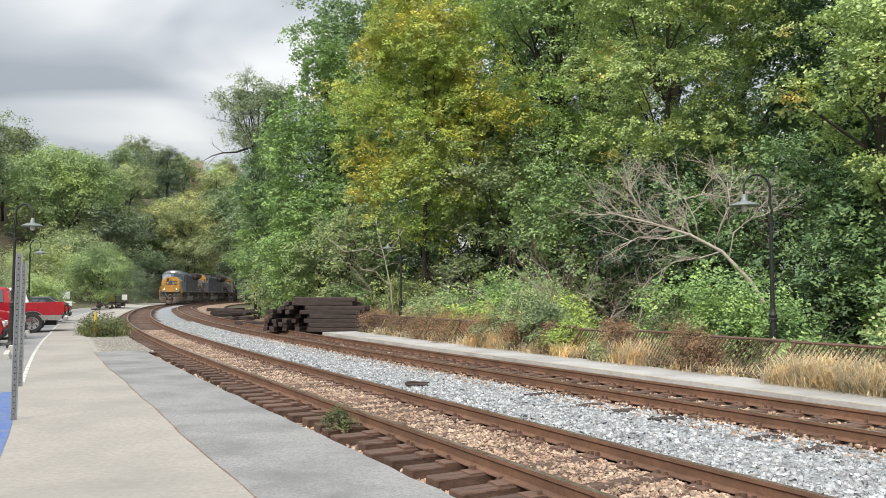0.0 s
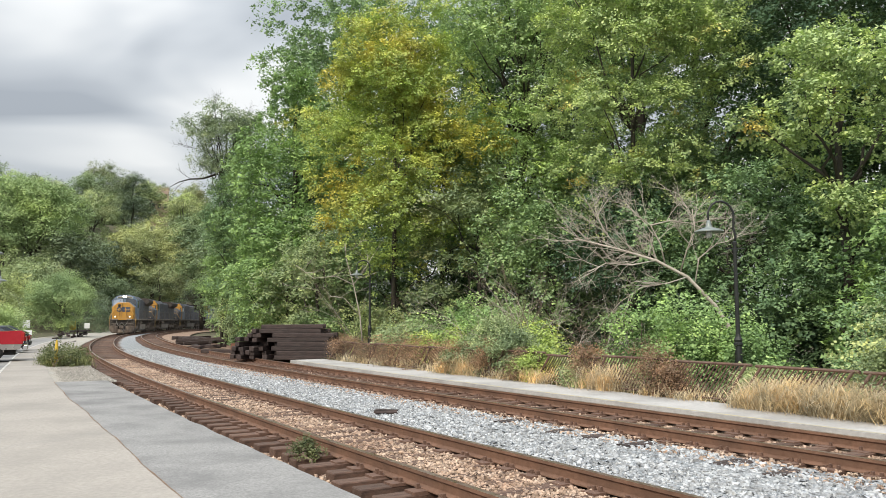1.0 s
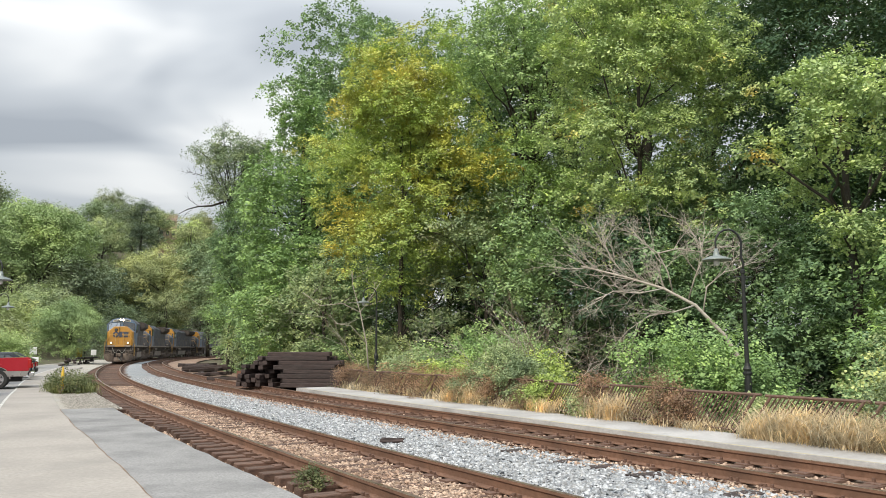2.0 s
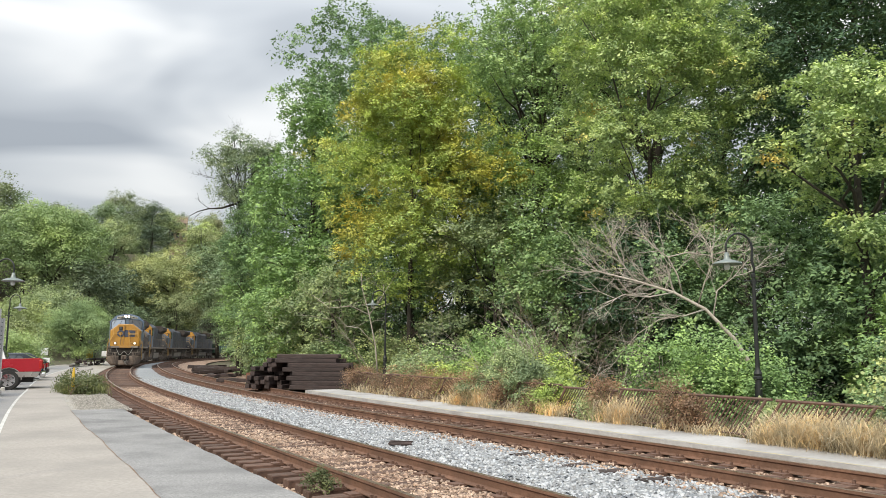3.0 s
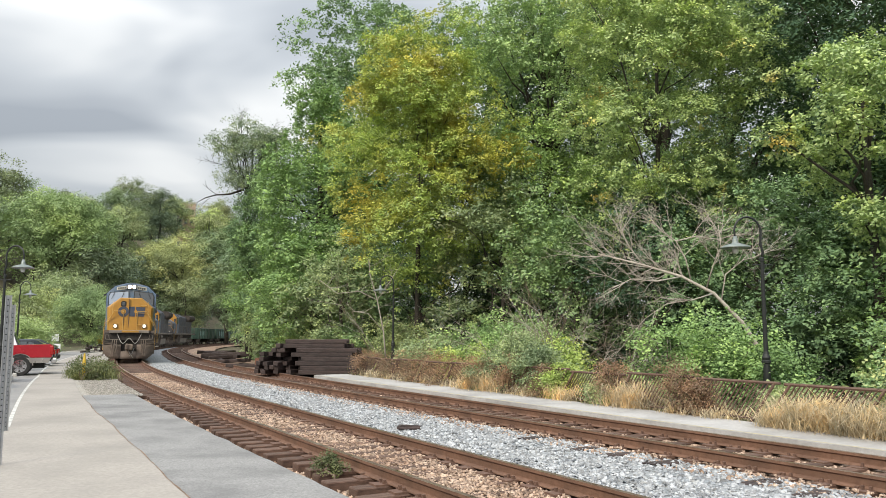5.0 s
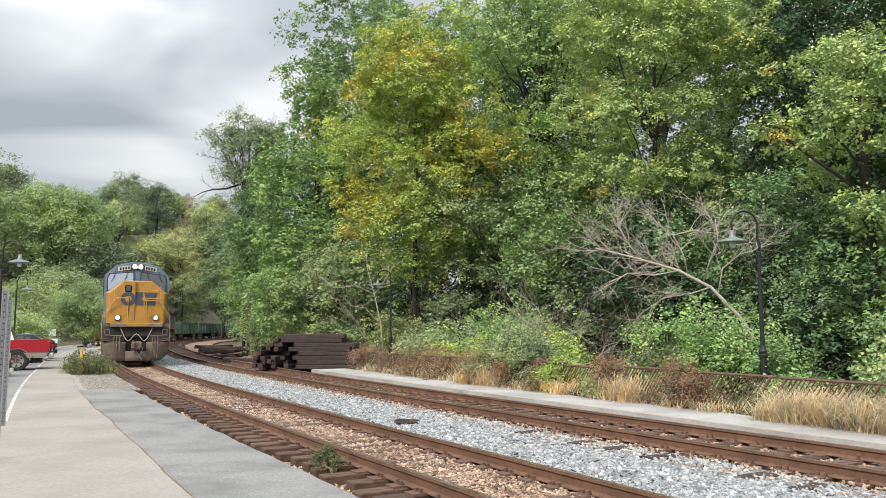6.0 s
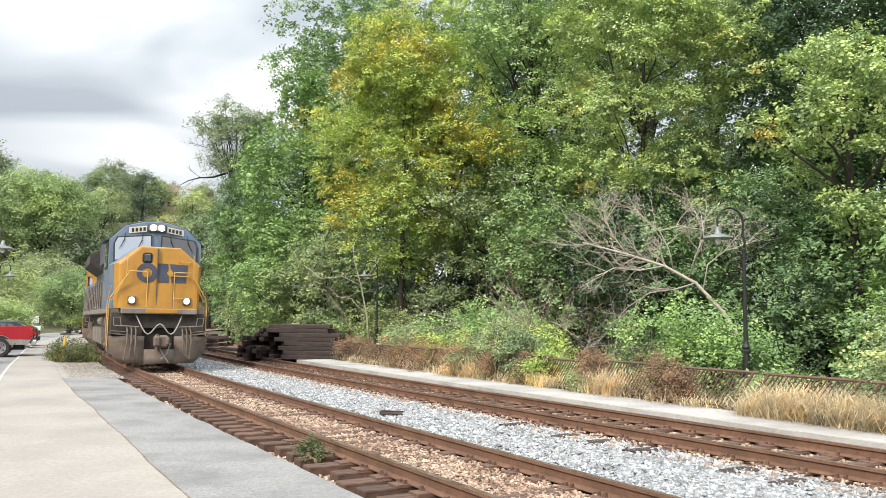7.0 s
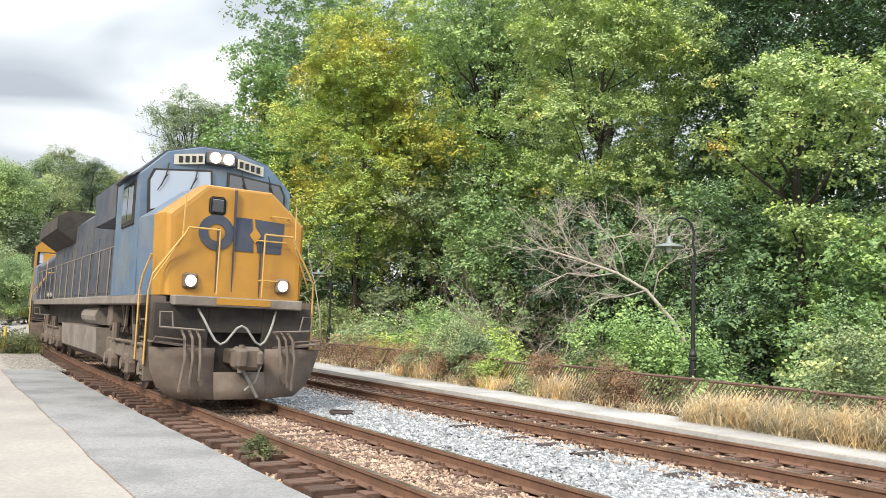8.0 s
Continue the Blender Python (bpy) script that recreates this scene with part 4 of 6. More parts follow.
M_GLASS = glassy("tinted_window_glass", (0.03, 0.035, 0.04))
# pale blue base colour: the sky's reflection is painted into this pane
M_SHEEN = glassy("windscreen_painted_sky_sheen", (0.27, 0.32, 0.40), 0.1)
M_CARGLASS = glassy("car_glass", (0.02, 0.024, 0.026))


def quad_plate(bm, pts, thick, way, mi=0):
    """A thin plate: polygon pts, thickened along way."""
    w = Vector(way).normalized() * thick
    loft(bm, [[Vector(p) for p in pts], [Vector(p) + w for p in pts]], mi=mi)


def make_truck(lo, name, yc, axles, lead):
    """A three- or two-axle truck: side frames as the part, wheelsets under it."""
    bm = bmesh.new()
    span = axles[0] - axles[-1]
    for sx in (-1, 1):
        x0, x1 = sx * 1.02, sx * 1.20
        box(bm, min(x0, x1), max(x0, x1), -span / 2 - 0.45, span / 2 + 0.45, 0.62, 0.92, 0.03)
        for a in axles:
            box(bm, min(x0, sx * 1.26), max(x0, sx * 1.26), a - 0.24, a + 0.24, 0.30, 0.74, 0.05)
            for k in (-0.42, 0.42):
                tube(bm, [(sx * 1.14, a + k, 0.55), (sx * 1.14, a + k, 1.0)], 0.10, 8)
            tube(bm, [(sx * 1.22, a, 0.53), (sx * 1.33, a, 0.53)], 0.13, 10)
        tube(bm, [(sx * 1.24, -span / 2, 0.98), (sx * 1.24, span / 2, 0.98)], 0.035, 6)
        for k in (-0.3, 0.3):
            tube(bm, [(sx * 1.25, k * span, 0.95), (sx * 1.25, k * span, 1.35)], 0.085, 8)
    box(bm, -1.0, 1.0, -0.35, 0.35, 0.6, 1.0, 0.03)
    tk = part(name, bm, M_GRIME, lo)
    tk.location = (0, yc, 0)
    sets = []
    wbm = bmesh.new()
    prof = [(0.10, -1.0), (0.12, -0.80), (0.40, -0.79), (0.53, -0.81), (0.53, -0.70), (0.56, -0.69), (0.56, -0.66), (0.42, -0.67), (0.10, -0.65)]
    prof = prof + [(r, -z) for r, z in reversed(prof)]
    n = 20
    loft(wbm, [[(z, r * math.cos(2 * math.pi * k / n), r * math.sin(2 * math.pi * k / n)) for k in range(n)] for r, z in prof])
    me = None
    for a in axles:
        if me is None:
            ob = part("wheelset", wbm, M_WHEEL, tk)
            me = ob.data
        else:
            ob = new("wheelset", me)
            ob.parent = tk
        ob.location = (0, a, 0.53)
        sets.append((ob, a))
    return sets


def make_loco(label, lit):
    lo = thing("locomotive", label, "locomotive", "train")
    P = lambda name, bm, mt, lab="", sm=False, par=None: part(name, bm, mt, par or lo, lab, sm)
    # snowplough pilot
    bm = bmesh.new()
    rows = ((0.14, 1.12, -0.36, -0.02), (0.34, 1.36, -0.36, -0.08), (0.60, 1.47, -0.33, -0.14), (0.84, 1.52, -0.28, -0.16), (1.02, 1.54, -0.22, -0.14))
    for sx in (-1, 1):
        rings = []
        for z, hw, yb, yc in rows:
            r = [(sx * 0.46, yc, z), (sx * (0.46 + (hw - 0.46) * 0.5), (yb + yc) / 2 + 0.012, z), (sx * hw, yb, z)]
            rings.append([Vector(q) for q in r] + [Vector(q) + Vector((0, -0.06, 0)) for q in reversed(r)])
        loft(bm, rings)
    rings = []
    for z, hw, yb, yc in rows[:3]:
        r = [(-0.46, yc, z), (0, yc + 0.03, z), (0.46, yc, z)]
        rings.append([Vector(q) for q in r] + [Vector(q) + Vector((0, -0.06, 0)) for q in reversed(r)])
    loft(bm, rings)
    P("snow_plough", bm, M_PLOW, "dusty brown snow plough", True)
    # pilot plate behind, with the coupler's opening
    for x0, x1, z0, z1, y in ((-1.45, -0.50, 0.75, 1.78, -0.50), (0.50, 1.45, 0.75, 1.78, -0.50), (-0.50, 0.50, 1.28, 1.78, -0.50), (-0.5, 0.5, 0.5, 1.28, -0.72)):
        bm = bmesh.new()
        box(bm, x0, x1, y - 0.12, y, z0, z1, 0.01)
        P("pilot_plate", bm, M_DARK)
    for sx in (-1, 1):
        bm = bmesh.new()
        quad_plate(bm, [(sx * 0.72, -0.22, 1.00), (sx * 1.52, -0.10, 1.10), (sx * 1.52, -0.55, 1.10), (sx * 0.72, -0.55, 1.02)], 0.03, (0, 0, 1))
        tube(bm, [(sx * 1.0, -0.13, 1.07), (sx * 1.0, -0.12, 1.15), (sx * 1.50, -0.06, 1.20), (sx * 1.52, -0.10, 1.12)], 0.014, 5)
        P("footboard", bm, M_GRIME)
        bm = bmesh.new()
        tube(bm, [(sx * 0.62, -0.30, 1.32), (sx * 1.38, -0.30, 1.36)], 0.020, 6)
        tube(bm, [(sx * 1.38, -0.30, 1.36), (sx * 1.40, -0.26, 1.62), (sx * 1.20, -0.26, 1.62), (sx * 1.16, -0.30, 1.34)], 0.016, 6)
        P("uncoupling_lever", bm, M_SILL)
        # hanging air hoses
        for k in range(3):
            bm = bmesh.new()
            x = sx * (0.72 + 0.13 * k)
            tube(bm, [(x, -0.42, 1.30), (x, -0.18, 1.18), (x * 1.01, -0.05, 0.80), (x * 1.02 + 0.03 * k, -0.02, 0.45 - 0.06 * k)], 0.024, 6)
            tube(bm, [(x * 1.02 + 0.03 * k, -0.02, 0.48 - 0.06 * k), (x * 1.02 + 0.05 * k - 0.05, -0.02, 0.40 - 0.06 * k)], 0.04, 6)
            P("air_hose", bm, M_GRIME)
    # coupler
    bm = bmesh.new()
    box(bm, -0.13, 0.13, -0.75, -0.02, 0.72, 1.0, 0.03)
    box(bm, -0.24, 0.20, -0.10, 0.30, 0.66, 1.06, 0.06)
    box(bm, 0.02, 0.22, 0.20, 0.40, 0.70, 1.04, 0.05)
    box(bm, -0.26, -0.14, 0.18, 0.38, 0.74, 1.0, 0.04)
    tube(bm, [(0.12, 0.26, 0.62), (0.12, 0.26, 1.10)], 0.05, 8)
    P("coupler", bm, M_GRIME)
    bm = bmesh.new()
    pts = []
    for i in range(17):
        u = i / 16
        x = -0.72 + 1.44 * u
        z = 1.27 + 0.17 * math.cos(u * 4 * math.pi) + 0.28 * (abs(2 * u - 1) ** 6)
        pts.append((x, -0.16 - 0.28 * abs(2 * u - 1) ** 5, z - 0.02))
    tube(bm, pts, 0.022, 7)
    P("jumper_cable", bm, M_HOSE, "looped grey jumper cable")
    bm = bmesh.new()
    tube(bm, [(0.05, 0.1, 0.72), (-0.1, 0.12, 0.45), (-0.28, 0.05, 0.18)], 0.028, 6)
    tube(bm, [(-0.32, 0.1, 0.80), (-0.2, 0.12, 0.45), (-0.05, 0.05, 0.30)], 0.022, 6)
    P("brake_hose", bm, M_HOSE)
    # anticlimber shelf and yellow sill plate
    bm = bmesh.new()
    box(bm, -1.18, 1.18, -0.62, -0.28, 1.74, 1.92, 0.02)
    P("anticlimber", bm, M_SILL)
    bm = bmesh.new()
    box(bm, -0.55, 0.45, -0.285, -0.268, 1.78, 1.90, 0.004)
    P("sill_panel", bm, M_YEL)
    # corner steps
    for sx in (-1, 1):
        bm = bmesh.new()
        box(bm, sx * 1.20 - 0.03, sx * 1.20 + 0.03, -1.55, -0.62, 0.45, 1.80)
        for z in (0.50, 0.82, 1.14, 1.46):
            box(bm, min(sx * 1.22, sx * 1.50), max(sx * 1.22, sx * 1.50), -1.30, -0.75, z, z + 0.03)
        box(bm, min(sx * 1.22, sx * 1.52), max(sx * 1.22, sx * 1.52), -0.74, -0.68, 0.42, 1.90)
        P("corner_steps", bm, M_GRIME)
        bm = bmesh.new()
        tube(bm, [(sx * 1.53, -0.66, 0.70), (sx * 1.54, -0.66, 1.95), (sx * 1.50, -0.58, 2.25), (sx * 1.02, -0.46, 2.95), (sx * 0.98, -0.44, 3.05), (sx * 0.42, -0.42, 3.05)], 0.019, 6)
        tube(bm, [(sx * 1.53, -1.40, 0.75), (sx * 1.54, -1.40, 2.0), (sx * 1.52, -1.30, 2.25), (sx * 1.46, -1.0, 2.6)], 0.019, 6)
        tube(bm, [(sx * 0.42, -0.42, 3.05), (sx * 0.42, -0.42, 1.95)], 0.017, 6)
        tube(bm, [(sx * 1.46, -0.72, 2.15), (sx * 1.06, -0.50, 2.86), (sx * 1.04, -0.52, 3.62)], 0.015, 5)
        P("front_handrail", bm, M_RAILING)
    # nose: chamfered box, leaning back at the top
    def nose(hw, y, lean, inset=0.0):
        return [(-hw, y, 1.92), (hw, y, 1.92), (hw + 0.04, y - lean * 0.75, 3.30 - inset), (hw * 0.50, y - lean, 3.86 - inset), (-hw * 0.50, y - lean, 3.86 - inset), (-hw - 0.04, y - lean * 0.75, 3.30 - inset)]
    bm = bmesh.new()
    loft(bm, [nose(1.12, -0.592, 0.14, 0.06), nose(1.20, -0.604, 0.14, 0.03), nose(1.26, -0.65, 0.14, 0.008), nose(1.285, -0.72, 0.14), nose(1.36, -1.25, 0.10)])
    P("nose", bm, M_YEL if lit else M_HOOD, "dark yellow nose with scuffed paint" if lit else "grimy dark blue nose")
    if not lit:
        bm = bmesh.new()
        box(bm, -1.20, 1.20, -2.10, -1.98, 1.95, 3.9, 0.02)
        for sx in (-1, 1):
            box(bm, min(sx * 1.44, sx * 1.535), max(sx * 1.44, sx * 1.535), -2.55, -2.0, 1.95, 4.0, 0.01)
        P("yellow_band", bm, M_YEL, "yellow upright band on the cab corner")
    bm = bmesh.new()
    loft(bm, [nose(1.362, -1.25, 0.10), nose(1.48, -2.05, 0.0)])
    P("nose_rear", bm, M_BLUE)
    # door seams, grab irons, nose window
    bm = bmesh.new()
    for x, z0, z1 in ((0.10, 1.95, 3.80), (-0.42, 1.95, 3.0), (0.40, 2.0, 3.1)):
        box(bm, x - 0.008, x + 0.008, -0.75, -0.592 if z1 < 3.2 else -0.60, z0, z1)
    P("door_seam", bm, M_MARK)
    for x0, x1, z in ((-0.95, -0.60, 3.40), (-0.75, -0.42, 2.25), (-0.9, -0.35, 2.95)):
        bm = bmesh.new()
        y = -0.60 - 0.14 * (z - 1.92) / 1.94
        tube(bm, [(x0, y, z), (x0, y + 0.09, z), (x1, y + 0.09, z), (x1, y, z)], 0.014, 5)
        P("grab_iron", bm, M_RAILING)
    bm = bmesh.new()
    box(bm, 0.27, 0.58, -0.74, -0.665, 3.33, 3.65, 0.05)
    fr = P("nose_window", bm, M_RUBBER)
    bm = bmesh.new()
    box(bm, 0.30, 0.55, -0.70, -0.655, 3.36, 3.62, 0.03)
    P("pane", bm, M_GLASS, par=fr)
    # painted mark: a ring and two slanting bars
    cx, cz = 0.42, 3.03
    bm = bmesh.new()
    face = lambda x, z, k: (x, -0.590 - 0.075 * (z - 1.92) + k, z)
    loft(bm, [[face(cx - math.cos(2 * math.pi * i / 28) * r * 1.05, cz + math.sin(2 * math.pi * i / 28) * r, k) for i in range(28)] for r, k in ((0.15, 0.0), (0.15, 0.016), (0.31, 0.016), (0.31, 0.0))], cap=False)
    P("mark_ring", bm, M_MARK, "dark blue painted ring")
    for q in (((0.10, 3.33), (-0.24, 3.33), (-0.28, 2.74), (0.06, 2.74)), ((-0.30, 3.33), (-0.88, 3.30), (-0.82, 2.74), (-0.36, 2.74))):
        bm = bmesh.new()
        quad_plate(bm, [face(x, z, 0.0) for x, z in q], 0.014, (0, 1, 0))
        P("mark_bar", bm, M_MARK, "dark blue painted bar")
    for x, z, r in ((-0.31, 3.04, 0.14),):
        bm = bmesh.new()
        quad_plate(bm, [face(x + r * 0.8, z, 0.0), face(x, z + r, 0.0), face(x - r * 0.8, z, 0.0), face(x, z - r, 0.0)], 0.018, (0, 1, 0))
        P("mark_diamond", bm, M_YEL, "yellow diamond in the painted mark")
    # ditch lights
    for sx in (-1, 1):
        bm = bmesh.new()
        box(bm, sx * 0.86 - 0.13, sx * 0.86 + 0.13, -0.66, -0.52, 2.04, 2.30, 0.035)
        h = P("ditch_light", bm, M_GRIME)
        bm = bmesh.new()
        n = 14
        loft(bm, [[(sx * 0.86 + r * math.cos(2 * math.pi * k / n), y, 2.17 + r * math.sin(2 * math.pi * k / n)) for k in range(n)] for r, y in ((0.10, -0.525), (0.095, -0.495), (0.05, -0.485))])
        P("lens", bm, M_LIT2 if lit else M_LENS, par=h)
    # cab
    cabp = lambda y, dz=0.0: [(-1.50, y, 1.92), (1.50, y, 1.92), (1.52, y, 4.12 + dz), (1.02, y, 4.60 + dz), (0.35, y, 4.78 + dz), (-0.35, y, 4.78 + dz), (-1.02, y, 4.60 + dz), (-1.52, y, 4.12 + dz)]
    bm = bmesh.new()
    loft(bm, [[(x, y - 0.22 * max(z - 3.2, 0) / 1.5, z) for x, y, z in cabp(-2.02)], cabp(-2.35, 0.03), cabp(-4.55, 0.03)])
    P("cab", bm, M_BLUE, "blue-grey cab with faded paint")
    bm = bmesh.new()
    loft(bm, [[(x * 1.03, y, z + 0.03) for x, y, z in r[2:]] for r in (cabp(-2.36, 0.02), cabp(-4.6, 0.03))], closed=True)
    P("cab_roof", bm, M_HOOD)
    yf = lambda z: -2.02 - 0.22 * max(z - 3.2, 0) / 1.5
    for sx in (-1, 1):
        pts = [(sx * 0.14, 3.84), (sx * 1.38, 3.40), (sx * 1.40, 4.02), (sx * 1.30, 4.24), (sx * 0.16, 4.36)]
        bm = bmesh.new()
        quad_plate(bm, [(x, yf(z) - 0.03, z) for x, z in pts], 0.06, (0, 1, 0))
        w = P("windscreen", bm, M_RUBBER)
        bm = bmesh.new()
        c = (sx * 0.76, 3.98)
        quad_plate(bm, [(c[0] + (x - c[0]) * 0.93, yf(z) + 0.02, c[1] + (z - c[1]) * 0.88) for x, z in pts], 0.02, (0, 1, 0))
        # one pane carries the painted sky reflection, the other stays dark glass
        P("pane", bm, M_SHEEN if sx > 0 else M_GLASS, par=w)
        for x0 in (0.45, 1.02):
            bm = bmesh.new()
            tube(bm, [(sx * x0, yf(4.4) + 0.05, 4.38), (sx * (x0 + 0.05), yf(4.1) + 0.07, 4.15), (sx * (x0 + 0.14), yf(3.9) + 0.07, 3.93)], 0.012, 5)
            tube(bm, [(sx * (x0 + 0.02), yf(4.1) + 0.07, 4.16), (sx * (x0 + 0.2), yf(3.8) + 0.06, 3.84)], 0.009, 4)
            P("wiper", bm, M_RUBBER)
        # side window
        bm = bmesh.new()
        box(bm, min(sx * 1.49, sx * 1.545), max(sx * 1.49, sx * 1.545), -3.75, -2.55, 3.22, 4.05, 0.02)
        w = P("side_window", bm, M_RUBBER)
        bm = bmesh.new()
        box(bm, min(sx * 1.50, sx * 1.553), max(sx * 1.50, sx * 1.553), -3.68, -3.18, 3.30, 3.98)
        box(bm, min(sx * 1.50, sx * 1.553), max(sx * 1.50, sx * 1.553), -3.12, -2.62, 3.30, 3.98)
        P("pane", bm, M_GLASS, par=w)
        bm = bmesh.new()
        quad_plate(bm, [(sx * 1.52, -2.5, 4.16), (sx * 1.72, -2.5, 4.08), (sx * 1.72, -3.85, 4.08), (sx * 1.52, -3.85, 4.16)], 0.025, (0, 0, 1))
        P("sun_visor", bm, M_HOOD)
        # number board
        bm = bmesh.new()
        ang = 0.20
        quad_plate(bm, [(sx * 0.34, yf(4.45) + 0.02, 4.45), (sx * 0.92, yf(4.45) + 0.02 - ang * 0.3, 4.37), (sx * 0.92, yf(4.6) + 0.02 - ang * 0.3, 4.57), (sx * 0.34, yf(4.6) + 0.02, 4.65)], 0.06, (0, 1, 0))
        nb = P("number_board", bm, M_BOARD)
        bm = bmesh.new()
        for k in range(4):
            x = sx * (0.42 + 0.125 * k)
            zc = 4.545 - 0.14 * (0.42 + 0.125 * k - 0.34)
            box(bm, x - 0.038, x + 0.038, yf(4.5) - 0.06, yf(4.5) + 0.088 - 0.1 * (0.06 + 0.125 * k), zc - 0.06, zc + 0.06)
        P("number_bars", bm, M_RUBBER, par=nb)
    # headlight pair in its housing
    bm = bmesh.new()
    box(bm, -0.30, 0.30, yf(4.5) - 0.1, yf(4.5) + 0.12, 4.46, 4.72, 0.03)
    hd = P("headlight_housing", bm, M_HOOD)
    for sx in (-1, 1):
        bm = bmesh.new()
        n = 14
        y0 = yf(4.5) + 0.12
        loft(bm, [[(sx * 0.135 + r * math.cos(2 * math.pi * k / n), y, 4.59 + r * math.sin(2 * math.pi * k / n)) for k in range(n)] for r, y in ((0.10, y0), (0.10, y0 + 0.03), (0.05, y0 + 0.045))])
        P("headlight", bm, M_LIT if lit else M_LENS, par=hd)
    # underframe, hood and walkways
    bm = bmesh.new()
    box(bm, -1.50, 1.50, -21.9, -1.5, 1.74, 1.93, 0.02)
    P("deck_sill", bm, M_SILL)
    bm = bmesh.new()
    box(bm, -0.95, 0.95, -21.3, -0.7, 1.10, 1.74)
    P("underframe", bm, M_DARK)
    bm = bmesh.new()
    hp = [(-0.92, 1.93), (0.92, 1.93), (0.92, 4.25), (0.62, 4.52), (-0.62, 4.52), (-0.92, 4.25)]
    prism_y(bm, hp, -21.2, -4.56)
    P("long_hood", bm, M_HOOD, "grimy dark blue engine hood")
    for i in range(14):
        y = -5.4 - i * 1.12
        for sx in (-1, 1):
            bm = bmesh.new()
            box(bm, sx * 0.92 - 0.015, sx * 0.92 + 0.015, y - 0.5, y + 0.5, 2.05, 3.55 if i % 3 else 4.1, 0.008)
            P("hood_door", bm, M_HOOD)
    bm = bmesh.new()
    prism_y(bm, [(-1.50, 3.55), (1.50, 3.55), (1.52, 4.30), (1.05, 4.66), (-1.05, 4.66), (-1.52, 4.30)], -7.6, -4.75)
    P("inverter_cabinet", bm, M_HOOD)
    bm = bmesh.new()
    prism_y(bm, [(-0.95, 3.75), (0.95, 3.75), (1.55, 4.15), (1.55, 4.55), (1.2, 4.74), (-1.2, 4.74), (-1.55, 4.55), (-1.55, 4.15)], -21.1, -15.4)
    P("radiator_wing", bm, M_DARK)
    for y in (-9.2, -11.0):
        bm = bmesh.new()
        lathe(bm, [(0.55, 4.50), (0.55, 4.70), (0.45, 4.72)], (0, y, 0), 18)
        P("roof_fan", bm, M_DARK)
    bm = bmesh.new()
    box(bm, -0.28, 0.28, -13.2, -12.4, 4.5, 4.82, 0.03)
    P("exhaust_stack", bm, M_DARK)
    if not lit:
        bm = bmesh.new()
        prism_y(bm, [(-1.5, 3.95), (1.5, 3.95), (1.54, 4.14), (1.06, 4.66), (-1.06, 4.66), (-1.54, 4.14)], -2.62, -2.0)
        P("cab_brow", bm, M_YEL)
    for sx in (-1, 1):
        bm = bmesh.new()
        tube(bm, [(sx * 1.46, -4.7, 2.95), (sx * 1.46, -21.7, 2.95)], 0.018, 5)
        P("side_handrail", bm, M_SILL)
        for i in range(12):
            bm = bmesh.new()
            y = -5.2 - i * 1.45
            tube(bm, [(sx * 1.47, y, 1.9), (sx * 1.46, y, 2.96)], 0.022, 5)
            P("stanchion", bm, M_SILL)
        # air reservoirs and boxes under the sill
        bm = bmesh.new()
        tube(bm, [(sx * 1.18, -9.4, 1.46), (sx * 1.18, -9.3, 1.46), (sx * 1.18, -7.1, 1.46), (sx * 1.18, -7.0, 1.46)], 0.22, 12)
        P("air_reservoir", bm, M_SILL)
        bm = bmesh.new()
        for k in range(7):
            y = -3.0 - 0.55 * k
            tube(bm, [(sx * 1.2, y, 1.74), (sx * (1.1 + 0.05 * (k % 3)), y - 0.1, 1.30), (sx * 1.1, y - 0.3, 1.15)], 0.035, 5)
        box(bm, min(sx * 0.98, sx * 1.36), max(sx * 0.98, sx * 1.36), -5.6, -5.1, 1.25, 1.72, 0.03)
        P("piping", bm, M_GRIME)
    bm = bmesh.new()
    prism_y(bm, [(-0.95, 0.32), (0.95, 0.32), (1.32, 0.55), (1.36, 1.18), (-1.36, 1.18), (-1.32, 0.55)], -13.6, -7.0)
    P("fuel_tank", bm, M_SILL, "dusty grey fuel tank")
    sets = make_truck(lo, "truck", -3.9, (1.85, 0.1, -1.85), lit)
    sets += make_truck(lo, "truck", -17.6, (1.85, -0.1, -1.85), lit)
    bm = bmesh.new()
    box(bm, -0.2, 0.2, -22.6, -21.6, 0.7, 1.0, 0.03)
    P("rear_coupler", bm, M_DARK)
    # cab and hood stand tall above the deck
    for ob in lo.children_recursive:
        if ob.name.split(".")[0] in ("truck", "wheelset"):
            continue
        for v in ob.data.vertices:
            if v.co.z > 1.93:
                v.co.z = 1.93 + (v.co.z - 1.93) * 1.07
    return lo, sets


